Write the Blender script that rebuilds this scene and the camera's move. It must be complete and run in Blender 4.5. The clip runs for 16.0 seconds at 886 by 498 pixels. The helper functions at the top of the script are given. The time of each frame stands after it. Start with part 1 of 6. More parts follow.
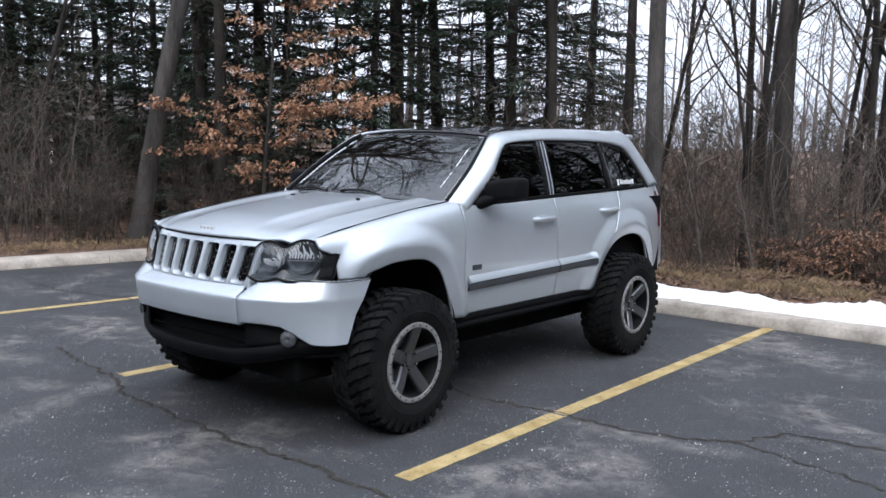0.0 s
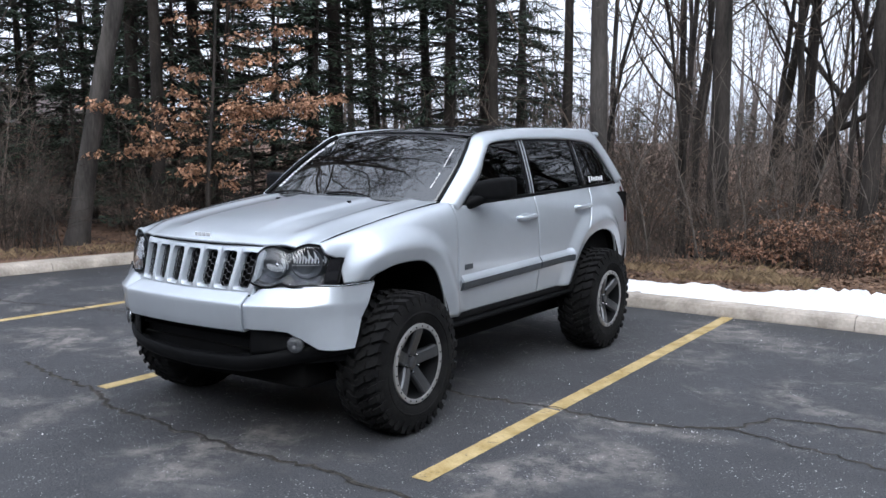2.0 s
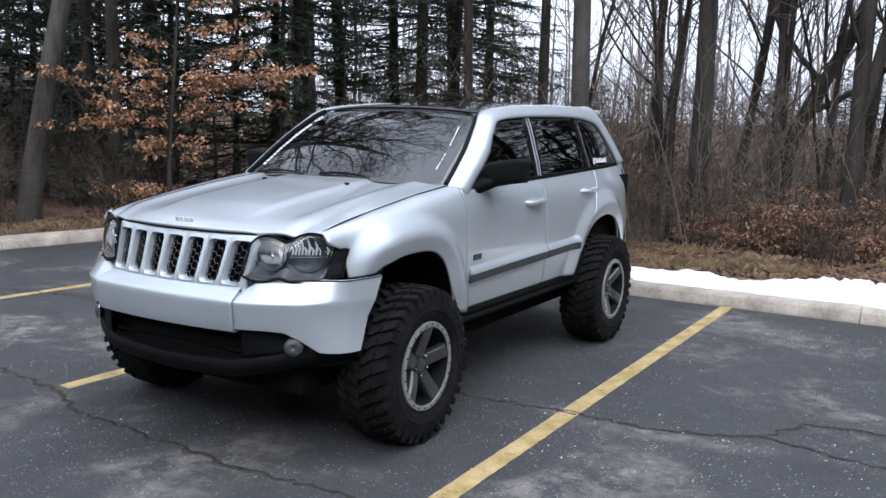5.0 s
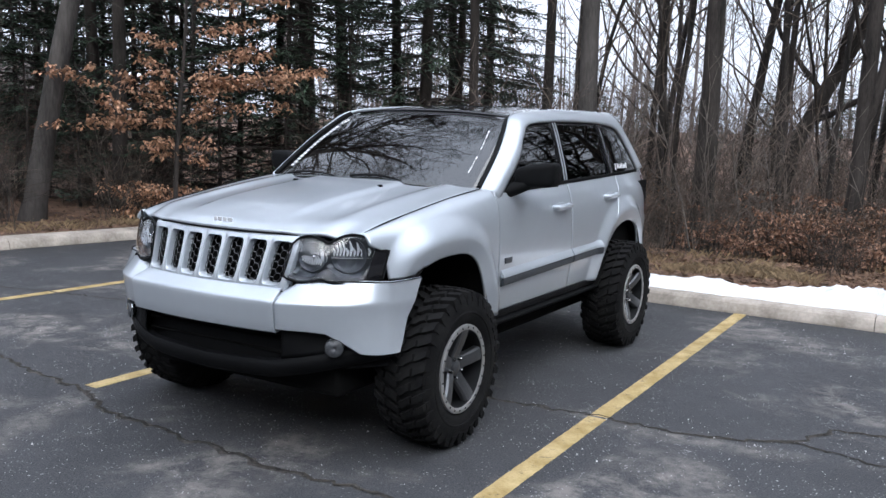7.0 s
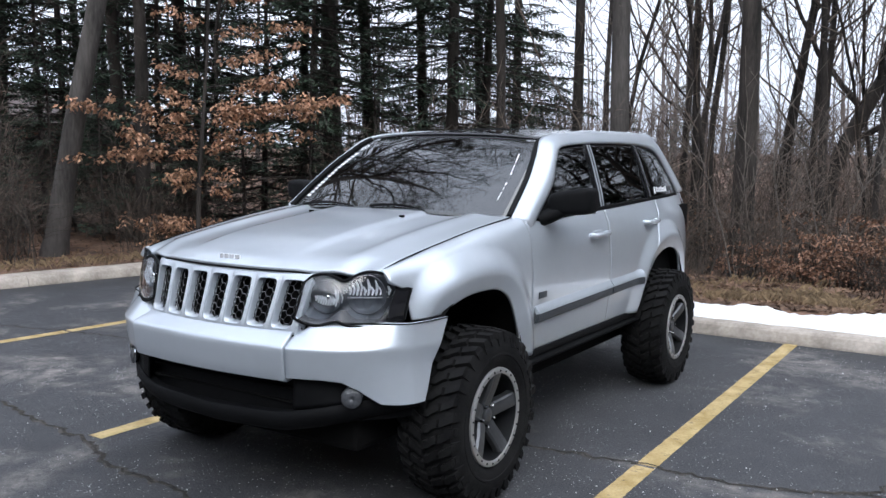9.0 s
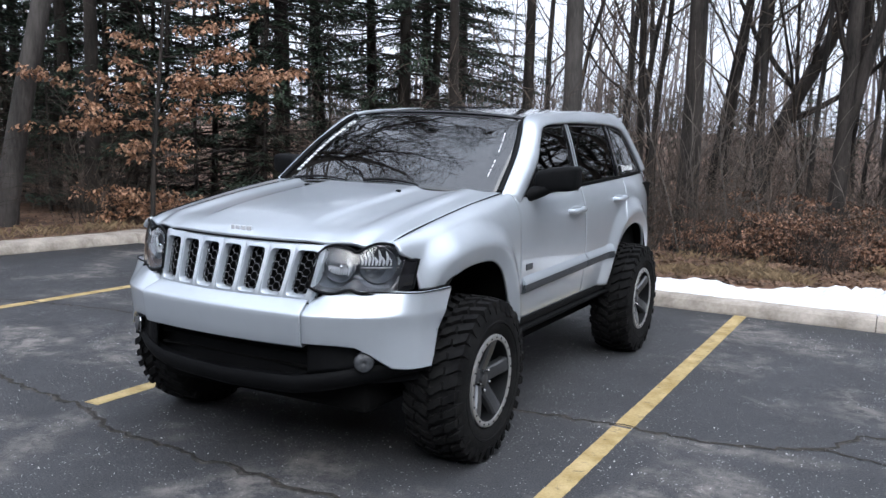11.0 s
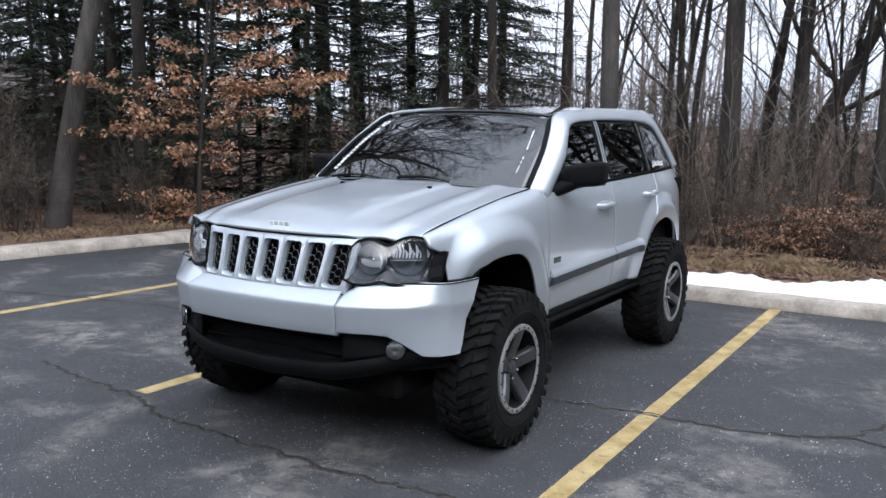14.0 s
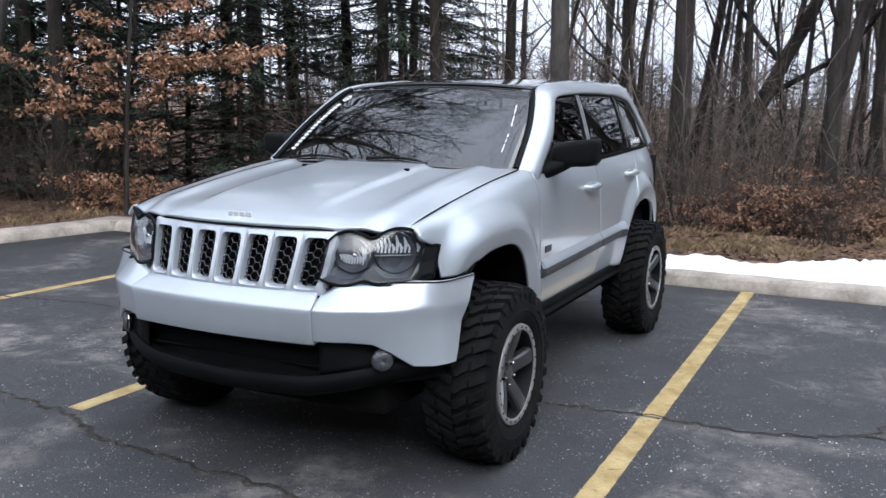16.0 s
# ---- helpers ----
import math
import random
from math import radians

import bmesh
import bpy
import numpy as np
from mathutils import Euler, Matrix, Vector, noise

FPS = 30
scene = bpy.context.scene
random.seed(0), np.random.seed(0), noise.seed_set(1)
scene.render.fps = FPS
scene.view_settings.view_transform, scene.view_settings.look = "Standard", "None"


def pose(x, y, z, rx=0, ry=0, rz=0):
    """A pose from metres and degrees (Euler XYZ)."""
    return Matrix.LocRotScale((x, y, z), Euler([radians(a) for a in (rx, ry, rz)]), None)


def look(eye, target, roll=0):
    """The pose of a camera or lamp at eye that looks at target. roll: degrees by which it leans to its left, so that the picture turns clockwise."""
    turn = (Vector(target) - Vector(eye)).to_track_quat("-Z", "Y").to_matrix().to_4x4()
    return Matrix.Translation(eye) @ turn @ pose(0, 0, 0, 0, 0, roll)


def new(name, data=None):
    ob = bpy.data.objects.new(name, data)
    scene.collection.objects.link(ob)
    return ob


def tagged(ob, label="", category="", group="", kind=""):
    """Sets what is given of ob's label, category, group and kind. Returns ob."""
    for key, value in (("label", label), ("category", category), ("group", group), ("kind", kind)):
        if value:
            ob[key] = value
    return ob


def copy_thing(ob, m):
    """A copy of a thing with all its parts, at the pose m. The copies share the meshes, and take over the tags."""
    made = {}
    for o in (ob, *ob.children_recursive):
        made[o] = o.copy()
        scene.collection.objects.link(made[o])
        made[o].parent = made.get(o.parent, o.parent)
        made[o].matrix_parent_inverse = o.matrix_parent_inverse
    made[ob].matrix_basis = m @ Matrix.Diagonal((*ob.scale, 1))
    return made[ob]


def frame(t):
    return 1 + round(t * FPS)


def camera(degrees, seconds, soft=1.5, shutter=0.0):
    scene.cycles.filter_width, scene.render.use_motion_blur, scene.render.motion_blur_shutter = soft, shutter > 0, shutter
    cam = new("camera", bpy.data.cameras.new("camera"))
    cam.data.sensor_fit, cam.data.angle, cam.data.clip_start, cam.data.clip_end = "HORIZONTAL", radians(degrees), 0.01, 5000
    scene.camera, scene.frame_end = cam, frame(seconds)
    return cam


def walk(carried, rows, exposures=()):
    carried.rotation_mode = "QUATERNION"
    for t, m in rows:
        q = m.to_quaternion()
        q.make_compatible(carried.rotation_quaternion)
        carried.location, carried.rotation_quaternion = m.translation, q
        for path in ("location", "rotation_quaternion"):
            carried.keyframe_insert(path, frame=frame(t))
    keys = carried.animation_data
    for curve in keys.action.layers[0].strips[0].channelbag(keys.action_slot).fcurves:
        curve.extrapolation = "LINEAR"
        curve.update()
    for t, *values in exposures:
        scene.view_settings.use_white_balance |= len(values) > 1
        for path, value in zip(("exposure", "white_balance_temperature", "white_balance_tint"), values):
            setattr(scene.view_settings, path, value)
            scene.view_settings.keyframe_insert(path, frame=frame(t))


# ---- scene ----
cam = camera(53.2, 16.0, shutter=0.5)
PATH = [
    (0, (4.375, -3.859, 1.678), (3.12, -2.318, 1.453), 1.2),
    (0.5, (4.406, -4.002, 1.692), (3.144, -2.471, 1.439), 2.0),
    (1, (4.346, -4.114, 1.699), (3.109, -2.563, 1.442), 1.8),
    (1.5, (4.137, -4.164, 1.708), (2.985, -2.548, 1.46), 1.0),
    (2, (4.02, -4.158, 1.696), (2.908, -2.511, 1.467), 0.3),
    (2.5, (3.94, -4.006, 1.694), (2.818, -2.365, 1.475), -1.3),
    (3, (3.853, -3.825, 1.69), (2.696, -2.208, 1.478), -0.6),
    (3.5, (3.807, -3.75, 1.683), (2.677, -2.117, 1.449), 0.2),
    (4, (3.744, -3.791, 1.692), (2.657, -2.133, 1.429), 1.9),
    (4.2, (3.665, -3.797, 1.713), (2.617, -2.115, 1.44), 2.2),
    (6.3, (3.3, -4.03, 1.686), (2.29, -2.328, 1.395), 1.0),
    (6.5, (3.274, -4.035, 1.689), (2.266, -2.331, 1.406), 1.4),
    (7, (3.238, -4.006, 1.682), (2.237, -2.296, 1.413), 2.0),
    (7.5, (3.206, -3.948, 1.666), (2.182, -2.252, 1.398), 1.6),
    (8, (3.153, -3.821, 1.669), (2.108, -2.136, 1.402), 0.3),
    (8.5, (3.106, -3.716, 1.687), (2.034, -2.043, 1.454), -0.0),
    (9, (3.031, -3.634, 1.672), (1.967, -1.953, 1.46), 0.8),
    (9.5, (2.937, -3.744, 1.676), (1.904, -2.049, 1.435), 1.3),
    (9.7, (2.895, -3.806, 1.683), (1.88, -2.104, 1.419), 1.0),
    (11.8, (2.861, -4.021, 1.686), (1.953, -2.257, 1.431), 2.4),
    (12, (2.871, -4.019, 1.695), (1.952, -2.259, 1.448), 2.4),
    (12.5, (2.95, -4.073, 1.686), (1.9, -2.389, 1.437), 0.9),
    (13, (3.059, -4.15, 1.686), (1.966, -2.495, 1.431), -0.1),
    (13.5, (3.089, -4.163, 1.689), (2.029, -2.486, 1.433), 0.5),
    (14, (3.024, -4.137, 1.68), (2.009, -2.435, 1.411), 1.0),
    (14.5, (2.808, -4.09, 1.671), (1.887, -2.337, 1.397), 1.1),
    (15, (2.646, -4.013, 1.659), (1.819, -2.213, 1.384), 1.0),
    (15.5, (2.55, -3.886, 1.652), (1.717, -2.092, 1.352), 0.9),
    (16, (2.49, -3.761, 1.65), (1.62, -1.987, 1.338), 0.7),
]
EXPOSURE = 0.45
walk(cam, [(t, look(eye, target, roll)) for t, eye, target, roll in PATH], exposures=[(0.0, EXPOSURE, 6280, 9), (16.0, EXPOSURE, 6280, 9)])

# ---- world and sun: bright overcast winter sky ----
world = bpy.data.worlds.new("overcast_sky")
scene.world = world
world.use_nodes = True
wn, wl = world.node_tree.nodes, world.node_tree.links
sky = wn.new("ShaderNodeTexSky")
sky.sky_type = "NISHITA"
sky.sun_disc = False
sky.sun_elevation, sky.sun_rotation = radians(38), radians(150)
sky.air_density, sky.dust_density, sky.ozone_density = 1.0, 6.0, 1.0
soft_sky = wn.new("ShaderNodeHueSaturation")
soft_sky.inputs["Saturation"].default_value = 0.22
veil = wn.new("ShaderNodeMix")
veil.data_type = "RGBA"
veil.inputs["Factor"].default_value = 0.62
veil.inputs["B"].default_value = (8.5, 9.2, 10.8, 1)
clouds = wn.new("ShaderNodeTexNoise")
clouds.inputs["Scale"].default_value = 2.2
clouds.inputs["Detail"].default_value = 5
cloud_mix = wn.new("ShaderNodeMix")
cloud_mix.data_type = "RGBA"
cloud_mix.blend_type = "MULTIPLY"
cloud_mix.inputs["Factor"].default_value = 0.18
cloud_ramp = wn.new("ShaderNodeValToRGB")
cloud_ramp.color_ramp.elements[0].position, cloud_ramp.color_ramp.elements[1].position = 0.3, 0.7
cloud_ramp.color_ramp.elements[0].color = (0.62, 0.64, 0.7, 1)
wcoord = wn.new("ShaderNodeTexCoord")
wl.new(wcoord.outputs["Generated"], clouds.inputs["Vector"])
wl.new(clouds.outputs["Fac"], cloud_ramp.inputs["Fac"])
wl.new(sky.outputs["Color"], soft_sky.inputs["Color"])
wl.new(soft_sky.outputs["Color"], veil.inputs["A"])
wl.new(veil.outputs["Result"], cloud_mix.inputs["A"])
wl.new(cloud_ramp.outputs["Color"], cloud_mix.inputs["B"])
# an overcast sky is about three times brighter overhead than at the horizon
height = wn.new("ShaderNodeSeparateXYZ")
wl.new(wcoord.outputs["Generated"], height.inputs["Vector"])
rise = wn.new("ShaderNodeMapRange")
rise.inputs["From Min"].default_value, rise.inputs["From Max"].default_value = 0.0, 1.0
rise.inputs["To Min"].default_value, rise.inputs["To Max"].default_value = 0.92, 1.55
wl.new(height.outputs["Z"], rise.inputs["Value"])
overcast = wn.new("ShaderNodeMix")
overcast.data_type = "RGBA"
overcast.blend_type = "MULTIPLY"
overcast.inputs["Factor"].default_value = 1.0
wl.new(cloud_mix.outputs["Result"], overcast.inputs["A"])
wl.new(rise.outputs["Result"], overcast.inputs["B"])
wl.new(overcast.outputs["Result"], wn["Background"].inputs["Color"])
wn["Background"].inputs["Strength"].default_value = 0.15

sun_data = bpy.data.lights.new("sun", "SUN")
sun_data.energy, sun_data.angle, sun_data.color = 0.55, radians(40), (1.0, 0.97, 0.93)
sun = new("sun", sun_data)
sun.matrix_basis = look((6, 2.5, 13), (0, 0, 0))

# ---- materials ----


def material(name, base, rough=0.6, metal=0.0, var=0.0, scale=8.0, bump=0.0, bump_scale=60.0, second=None, coat=0.0, obj_random=0.0, spec=0.5, transmission=0.0, detail=6.0, stretch=(1, 1, 1), island=0.0):
    """Principled material: base colour varied at two noise scales, with fine relief."""
    m = bpy.data.materials.new(name)
    m.use_nodes = True
    n, l = m.node_tree.nodes, m.node_tree.links
    p = n["Principled BSDF"]
    p.inputs["Base Color"].default_value = (*base, 1)
    p.inputs["Roughness"].default_value = rough
    p.inputs["Metallic"].default_value = metal
    p.inputs["Specular IOR Level"].default_value = spec
    p.inputs["Coat Weight"].default_value = coat
    p.inputs["Coat Roughness"].default_value = 0.04
    p.inputs["Transmission Weight"].default_value = transmission
    co = n.new("ShaderNodeTexCoord")
    mp = n.new("ShaderNodeMapping")
    mp.inputs["Scale"].default_value = stretch
    l.new(co.outputs["Object"], mp.inputs["Vector"])
    if var > 0 or second:
        a = n.new("ShaderNodeTexNoise")
        a.inputs["Scale"].default_value, a.inputs["Detail"].default_value = scale, detail
        b = n.new("ShaderNodeTexNoise")
        b.inputs["Scale"].default_value, b.inputs["Detail"].default_value = scale * 9, 4
        l.new(mp.outputs["Vector"], a.inputs["Vector"])
        l.new(mp.outputs["Vector"], b.inputs["Vector"])
        add = n.new("ShaderNodeMath")
        add.operation = "MULTIPLY_ADD"
        add.inputs[1].default_value = 0.4
        l.new(b.outputs["Fac"], add.inputs[0])
        l.new(a.outputs["Fac"], add.inputs[2])
        ramp = n.new("ShaderNodeValToRGB")
        ramp.color_ramp.elements[0].position, ramp.color_ramp.elements[1].position = 0.5, 0.9
        lo = tuple(c * (1 - var) for c in base)
        hi = second if second else tuple(min(1, c * (1 + var)) for c in base)
        ramp.color_ramp.elements[0].color, ramp.color_ramp.elements[1].color = (*lo, 1), (*hi, 1)
        l.new(add.outputs[0], ramp.inputs["Fac"])
        out = ramp.outputs["Color"]
        if obj_random or island:
            hs = n.new("ShaderNodeHueSaturation")
            src = n.new("ShaderNodeObjectInfo") if obj_random else n.new("ShaderNodeNewGeometry")
            rng = n.new("ShaderNodeMapRange")
            amount = obj_random or island
            rng.inputs["To Min"].default_value, rng.inputs["To Max"].default_value = 1 - amount, 1 + amount
            l.new(src.outputs["Random" if obj_random else "Random Per Island"], rng.inputs["Value"])
            l.new(rng.outputs["Result"], hs.inputs["Value"])
            l.new(out, hs.inputs["Color"])
            out = hs.outputs["Color"]
        l.new(out, p.inputs["Base Color"])
    if bump > 0:
        c = n.new("ShaderNodeTexNoise")
        c.inputs["Scale"].default_value, c.inputs["Detail"].default_value = bump_scale, 5
        l.new(mp.outputs["Vector"], c.inputs["Vector"])
        bm = n.new("ShaderNodeBump")
        bm.inputs["Strength"].default_value, bm.inputs["Distance"].default_value = bump, 0.02
        l.new(c.outputs["Fac"], bm.inputs["Height"])
        l.new(bm.outputs["Normal"], p.inputs["Normal"])
    return m


def asphalt_material():
    m = bpy.data.materials.new("asphalt")
    m.use_nodes = True
    n, l = m.node_tree.nodes, m.node_tree.links
    p = n["Principled BSDF"]
    co = n.new("ShaderNodeTexCoord")

    def noise_tex(scale, detail=5.0, rough=0.6, distort=0.0):
        t = n.new("ShaderNodeTexNoise")
        t.inputs["Scale"].default_value, t.inputs["Detail"].default_value, t.inputs["Roughness"].default_value, t.inputs["Distortion"].default_value = scale, detail, rough, distort
        l.new(co.outputs["Object"], t.inputs["Vector"])
        return t.outputs["Fac"]

    def ramp(src, a, b, ca, cb):
        r = n.new("ShaderNodeValToRGB")
        r.color_ramp.elements[0].position, r.color_ramp.elements[1].position = a, b
        r.color_ramp.elements[0].color, r.color_ramp.elements[1].color = (*ca, 1), (*cb, 1)
        l.new(src, r.inputs["Fac"])
        return r.outputs["Color"]

    def mix(fac, a, b):
        x = n.new("ShaderNodeMix")
        x.data_type = "RGBA"
        l.new(fac, x.inputs["Factor"])
        l.new(a, x.inputs["A"])
        if isinstance(b, tuple):
            x.inputs["B"].default_value = (*b, 1)
        else:
            l.new(b, x.inputs["B"])
        return x.outputs["Result"]

    base = ramp(noise_tex(1.6, 10, 0.72), 0.32, 0.68, (0.007, 0.0075, 0.0095), (0.062, 0.064, 0.071))
    grit = ramp(noise_tex(110, 4, 0.7), 0.34, 0.68, (0.003, 0.0035, 0.0045), (0.15, 0.154, 0.166))
    half = n.new("ShaderNodeMix")
    half.data_type = "RGBA"
    half.inputs["Factor"].default_value = 0.58
    l.new(base, half.inputs["A"])
    l.new(grit, half.inputs["B"])
    # dusty, salt-bleached patches
    stain = n.new("ShaderNodeMath")
    stain.operation = "MULTIPLY"
    l.new(ramp(noise_tex(0.8, 6, 0.62, 0.6), 0.52, 0.64, (0, 0, 0), (0.8, 0.8, 0.8)), stain.inputs[0])
    l.new(ramp(noise_tex(5.0, 9, 0.75), 0.43, 0.60, (0, 0, 0), (0.85, 0.85, 0.85)), stain.inputs[1])
    # scuffed tan patches: middle, half length, half width, direction
    worn = stain.outputs[0]
    ragged = noise_tex(2.6, 8, 0.7)
    streak = ramp(noise_tex(9.0, 9, 0.75), 0.38, 0.66, (0, 0, 0), (1, 1, 1))
    for px, py, rx, ry, way in ((-1.08, -1.05, 0.75, 0.17, 113), (-1.53, -0.97, 0.30, 0.16, 25), (0.38, -1.25, 0.42, 0.20, 60), (-3.35, 0.45, 0.42, 0.20, 15), (-2.6, -0.9, 0.5, 0.22, 30), (2.15, 0.86, 0.75, 0.13, 8), (2.2, 0.35, 0.45, 0.2, 140), (0.75, -1.75, 0.5, 0.25, 35), (1.9, 3.9, 0.5, 0.25, 20)):
        spot = n.new("ShaderNodeMapping")
        spot.vector_type = "TEXTURE"
        spot.inputs["Location"].default_value = (px, py, 0)
        spot.inputs["Rotation"].default_value = (0, 0, radians(way))
        spot.inputs["Scale"].default_value = (rx, ry, 1)
        l.new(co.outputs["Object"], spot.inputs["Vector"])
        far = n.new("ShaderNodeVectorMath")
        far.operation = "LENGTH"
        l.new(spot.outputs["Vector"], far.inputs[0])
        rag = n.new("ShaderNodeMath")
        rag.operation = "MULTIPLY_ADD"
        rag.inputs[1].default_value = 2.4
        l.new(ragged, rag.inputs[0])
        l.new(far.outputs["Value"], rag.inputs[2])
        fade = n.new("ShaderNodeMapRange")
        fade.inputs["From Min"].default_value, fade.inputs["From Max"].default_value = 1.2, 2.3
        fade.inputs["To Min"].default_value, fade.inputs["To Max"].default_value = 0.9, 0.0
        l.new(rag.outputs[0], fade.inputs["Value"])
        grain = n.new("ShaderNodeMath")
        grain.operation = "MULTIPLY"
        l.new(fade.outputs["Result"], grain.inputs[0])
        l.new(streak, grain.inputs[1])
        both = n.new("ShaderNodeMath")
        both.operation = "MAXIMUM"
        l.new(worn, both.inputs[0])
        l.new(grain.outputs[0], both.inputs[1])
        worn = both.outputs[0]
    col = mix(worn, half.outputs["Result"], (0.31, 0.285, 0.262))
    # pale aggregate flecks, thicker where the binder has worn
    v = n.new("ShaderNodeTexVoronoi")
    v.inputs["Scale"].default_value = 42
    l.new(co.outputs["Object"], v.inputs["Vector"])
    fleck = ramp(v.outputs["Distance"], 0.13, 0.23, (1, 1, 1), (0, 0, 0))
    fm = n.new("ShaderNodeMath")
    fm.operation = "MULTIPLY"
    l.new(fleck, fm.inputs[0])
    l.new(ramp(noise_tex(3.4, 8, 0.8), 0.47, 0.66, (0, 0, 0), (1, 1, 1)), fm.inputs[1])
    col = mix(fm.outputs[0], col, (0.66, 0.66, 0.67))
    l.new(col, p.inputs["Base Color"])
    rr = n.new("ShaderNodeMapRange")
    rr.inputs["To Min"].default_value, rr.inputs["To Max"].default_value = 0.55, 0.85
    l.new(noise_tex(1.1, 5), rr.inputs["Value"])
    l.new(rr.outputs["Result"], p.inputs["Roughness"])
    p.inputs["Specular IOR Level"].default_value = 0.4
    b = n.new("ShaderNodeBump")
    b.inputs["Strength"].default_value, b.inputs["Distance"].default_value = 0.8, 0.012
    l.new(noise_tex(90, 5, 0.7), b.inputs["Height"])
    l.new(b.outputs["Normal"], p.inputs["Normal"])
    return m


ASPHALT = asphalt_material()
CRACK = material("crack_dirt", (0.02, 0.019, 0.018), 0.95, var=0.5, scale=30, second=(0.07, 0.06, 0.05))

CRUMB = material("crumbled_asphalt", (0.022, 0.022, 0.023), 0.95, var=0.5, scale=18, second=(0.12, 0.108, 0.096), bump=0.8, bump_scale=90)


def worn_paint():
    """Yellow road paint, cracked and worn through to the asphalt in spots."""
    m = material("worn_yellow_paint", (0.49, 0.345, 0.125), 0.8, var=0.25, scale=7, second=(0.59, 0.455, 0.23), bump=0.5, bump_scale=120)
    n, l = m.node_tree.nodes, m.node_tree.links
    p = n["Principled BSDF"]
    src = p.inputs["Base Color"].links[0].from_socket
    co = n.new("ShaderNodeTexCoord")
    t = n.new("ShaderNodeTexNoise")
    t.inputs["Scale"].default_value, t.inputs["Detail"].default_value, t.inputs["Roughness"].default_value = 16, 9, 0.75
    l.new(co.outputs["Object"], t.inputs["Vector"])
    r = n.new("ShaderNodeValToRGB")
    r.color_ramp.elements[0].position, r.color_ramp.elements[1].position = 0.56, 0.68
    l.new(t.outputs["Fac"], r.inputs["Fac"])
    x = n.new("ShaderNodeMix")
    x.data_type = "RGBA"
    x.inputs["B"].default_value = (0.10, 0.085, 0.06, 1)
    l.new(r.outputs["Color"], x.inputs["Factor"])
    l.new(src, x.inputs["A"])
    l.new(x.outputs["Result"], p.inputs["Base Color"])
    return m


YELLOW = worn_paint()
CONCRETE = material("kerb_concrete", (0.40, 0.35, 0.295), 0.9, var=0.32, scale=3.5, second=(0.55, 0.49, 0.425), bump=0.35, bump_scale=120, obj_random=0.06)
SNOW = material("old_snow", (0.80, 0.82, 0.86), 0.7, var=0.08, scale=7, second=(0.93, 0.94, 0.96), bump=0.5, bump_scale=28)
SOIL = material("leaf_litter_ground", (0.085, 0.05, 0.034), 0.95, var=0.45, scale=2.2, second=(0.25, 0.145, 0.095), bump=0.8, bump_scale=14)
LITTER = material("fallen_leaves", (0.13, 0.075, 0.046), 0.85, var=0.35, scale=3, second=(0.25, 0.155, 0.10), island=0.5)
DRYGRASS = material("dry_grass", (0.20, 0.135, 0.08), 0.9, var=0.3, scale=2, second=(0.30, 0.22, 0.13), island=0.4)
BARK = material("grey_brown_bark", (0.022, 0.019, 0.017), 0.95, var=0.6, scale=7, second=(0.066, 0.056, 0.05), bump=1.0, bump_scale=22, stretch=(1, 1, 0.16), obj_random=0.25)
BARK_DARK = material("dark_conifer_bark", (0.028, 0.023, 0.020), 0.95, var=0.4, scale=6, second=(0.055, 0.046, 0.04), bump=0.9, bump_scale=24, stretch=(1, 1, 0.25))
BARK_PALE = material("smooth_grey_bark", (0.050, 0.045, 0.042), 0.9, var=0.4, scale=4, second=(0.115, 0.104, 0.097), bump=0.5, bump_scale=30, stretch=(1, 1, 0.2))
BRUSH = material("bare_brush_twigs", (0.046, 0.037, 0.031), 0.95, var=0.5, scale=4, second=(0.16, 0.128, 0.105), obj_random=0.5)
NEEDLES = material("conifer_needles", (0.020, 0.038, 0.024), 0.75, var=0.35, scale=1.5, second=(0.045, 0.072, 0.042), island=0.45)
BEECH = material("dead_beech_leaves", (0.36, 0.175, 0.095), 0.7, var=0.35, scale=5, second=(0.58, 0.35, 0.22), island=0.4)
RUSSET = material("russet_dead_leaves", (0.25, 0.13, 0.08), 0.8, var=0.35, scale=4, second=(0.38, 0.22, 0.145), island=0.45)
FARWOOD = material("far_wood_stems", (0.14, 0.12, 0.115), 0.95, var=0.3, scale=0.6, second=(0.21, 0.185, 0.18))

PAINT = material("silver_metallic_paint", (0.545, 0.592, 0.643), 0.37, metal=0.47, var=0.03, scale=2.0, coat=1.0, bump=0.015, bump_scale=700)
BLACK_GLOSS = material("black_gloss_wrap", (0.012, 0.012, 0.014), 0.12, var=0.3, scale=3, coat=0.4)
BLACK_PLASTIC = material("black_textured_plastic", (0.0045, 0.0048, 0.0055), 0.65, var=0.25, scale=6, bump=0.15, bump_scale=400, spec=0.13)
GREY_PLASTIC = material("charcoal_moulding_plastic", (0.045, 0.052, 0.06), 0.45, var=0.15, scale=6, bump=0.1, bump_scale=300)
UNDER = material("underbody_black", (0.004, 0.004, 0.004), 0.95, var=0.4, scale=5, spec=0.15)
TYRE = material("black_tyre_rubber", (0.008, 0.008, 0.009), 0.85, var=0.3, scale=9, second=(0.016, 0.016, 0.016), bump=0.2, bump_scale=160, spec=0.14)
GUNMETAL = material("gunmetal_alloy", (0.115, 0.12, 0.128), 0.34, metal=0.7, var=0.12, scale=12)
BARREL = material("dark_rim_barrel", (0.016, 0.017, 0.019), 0.5, metal=0.5, var=0.2, scale=12)
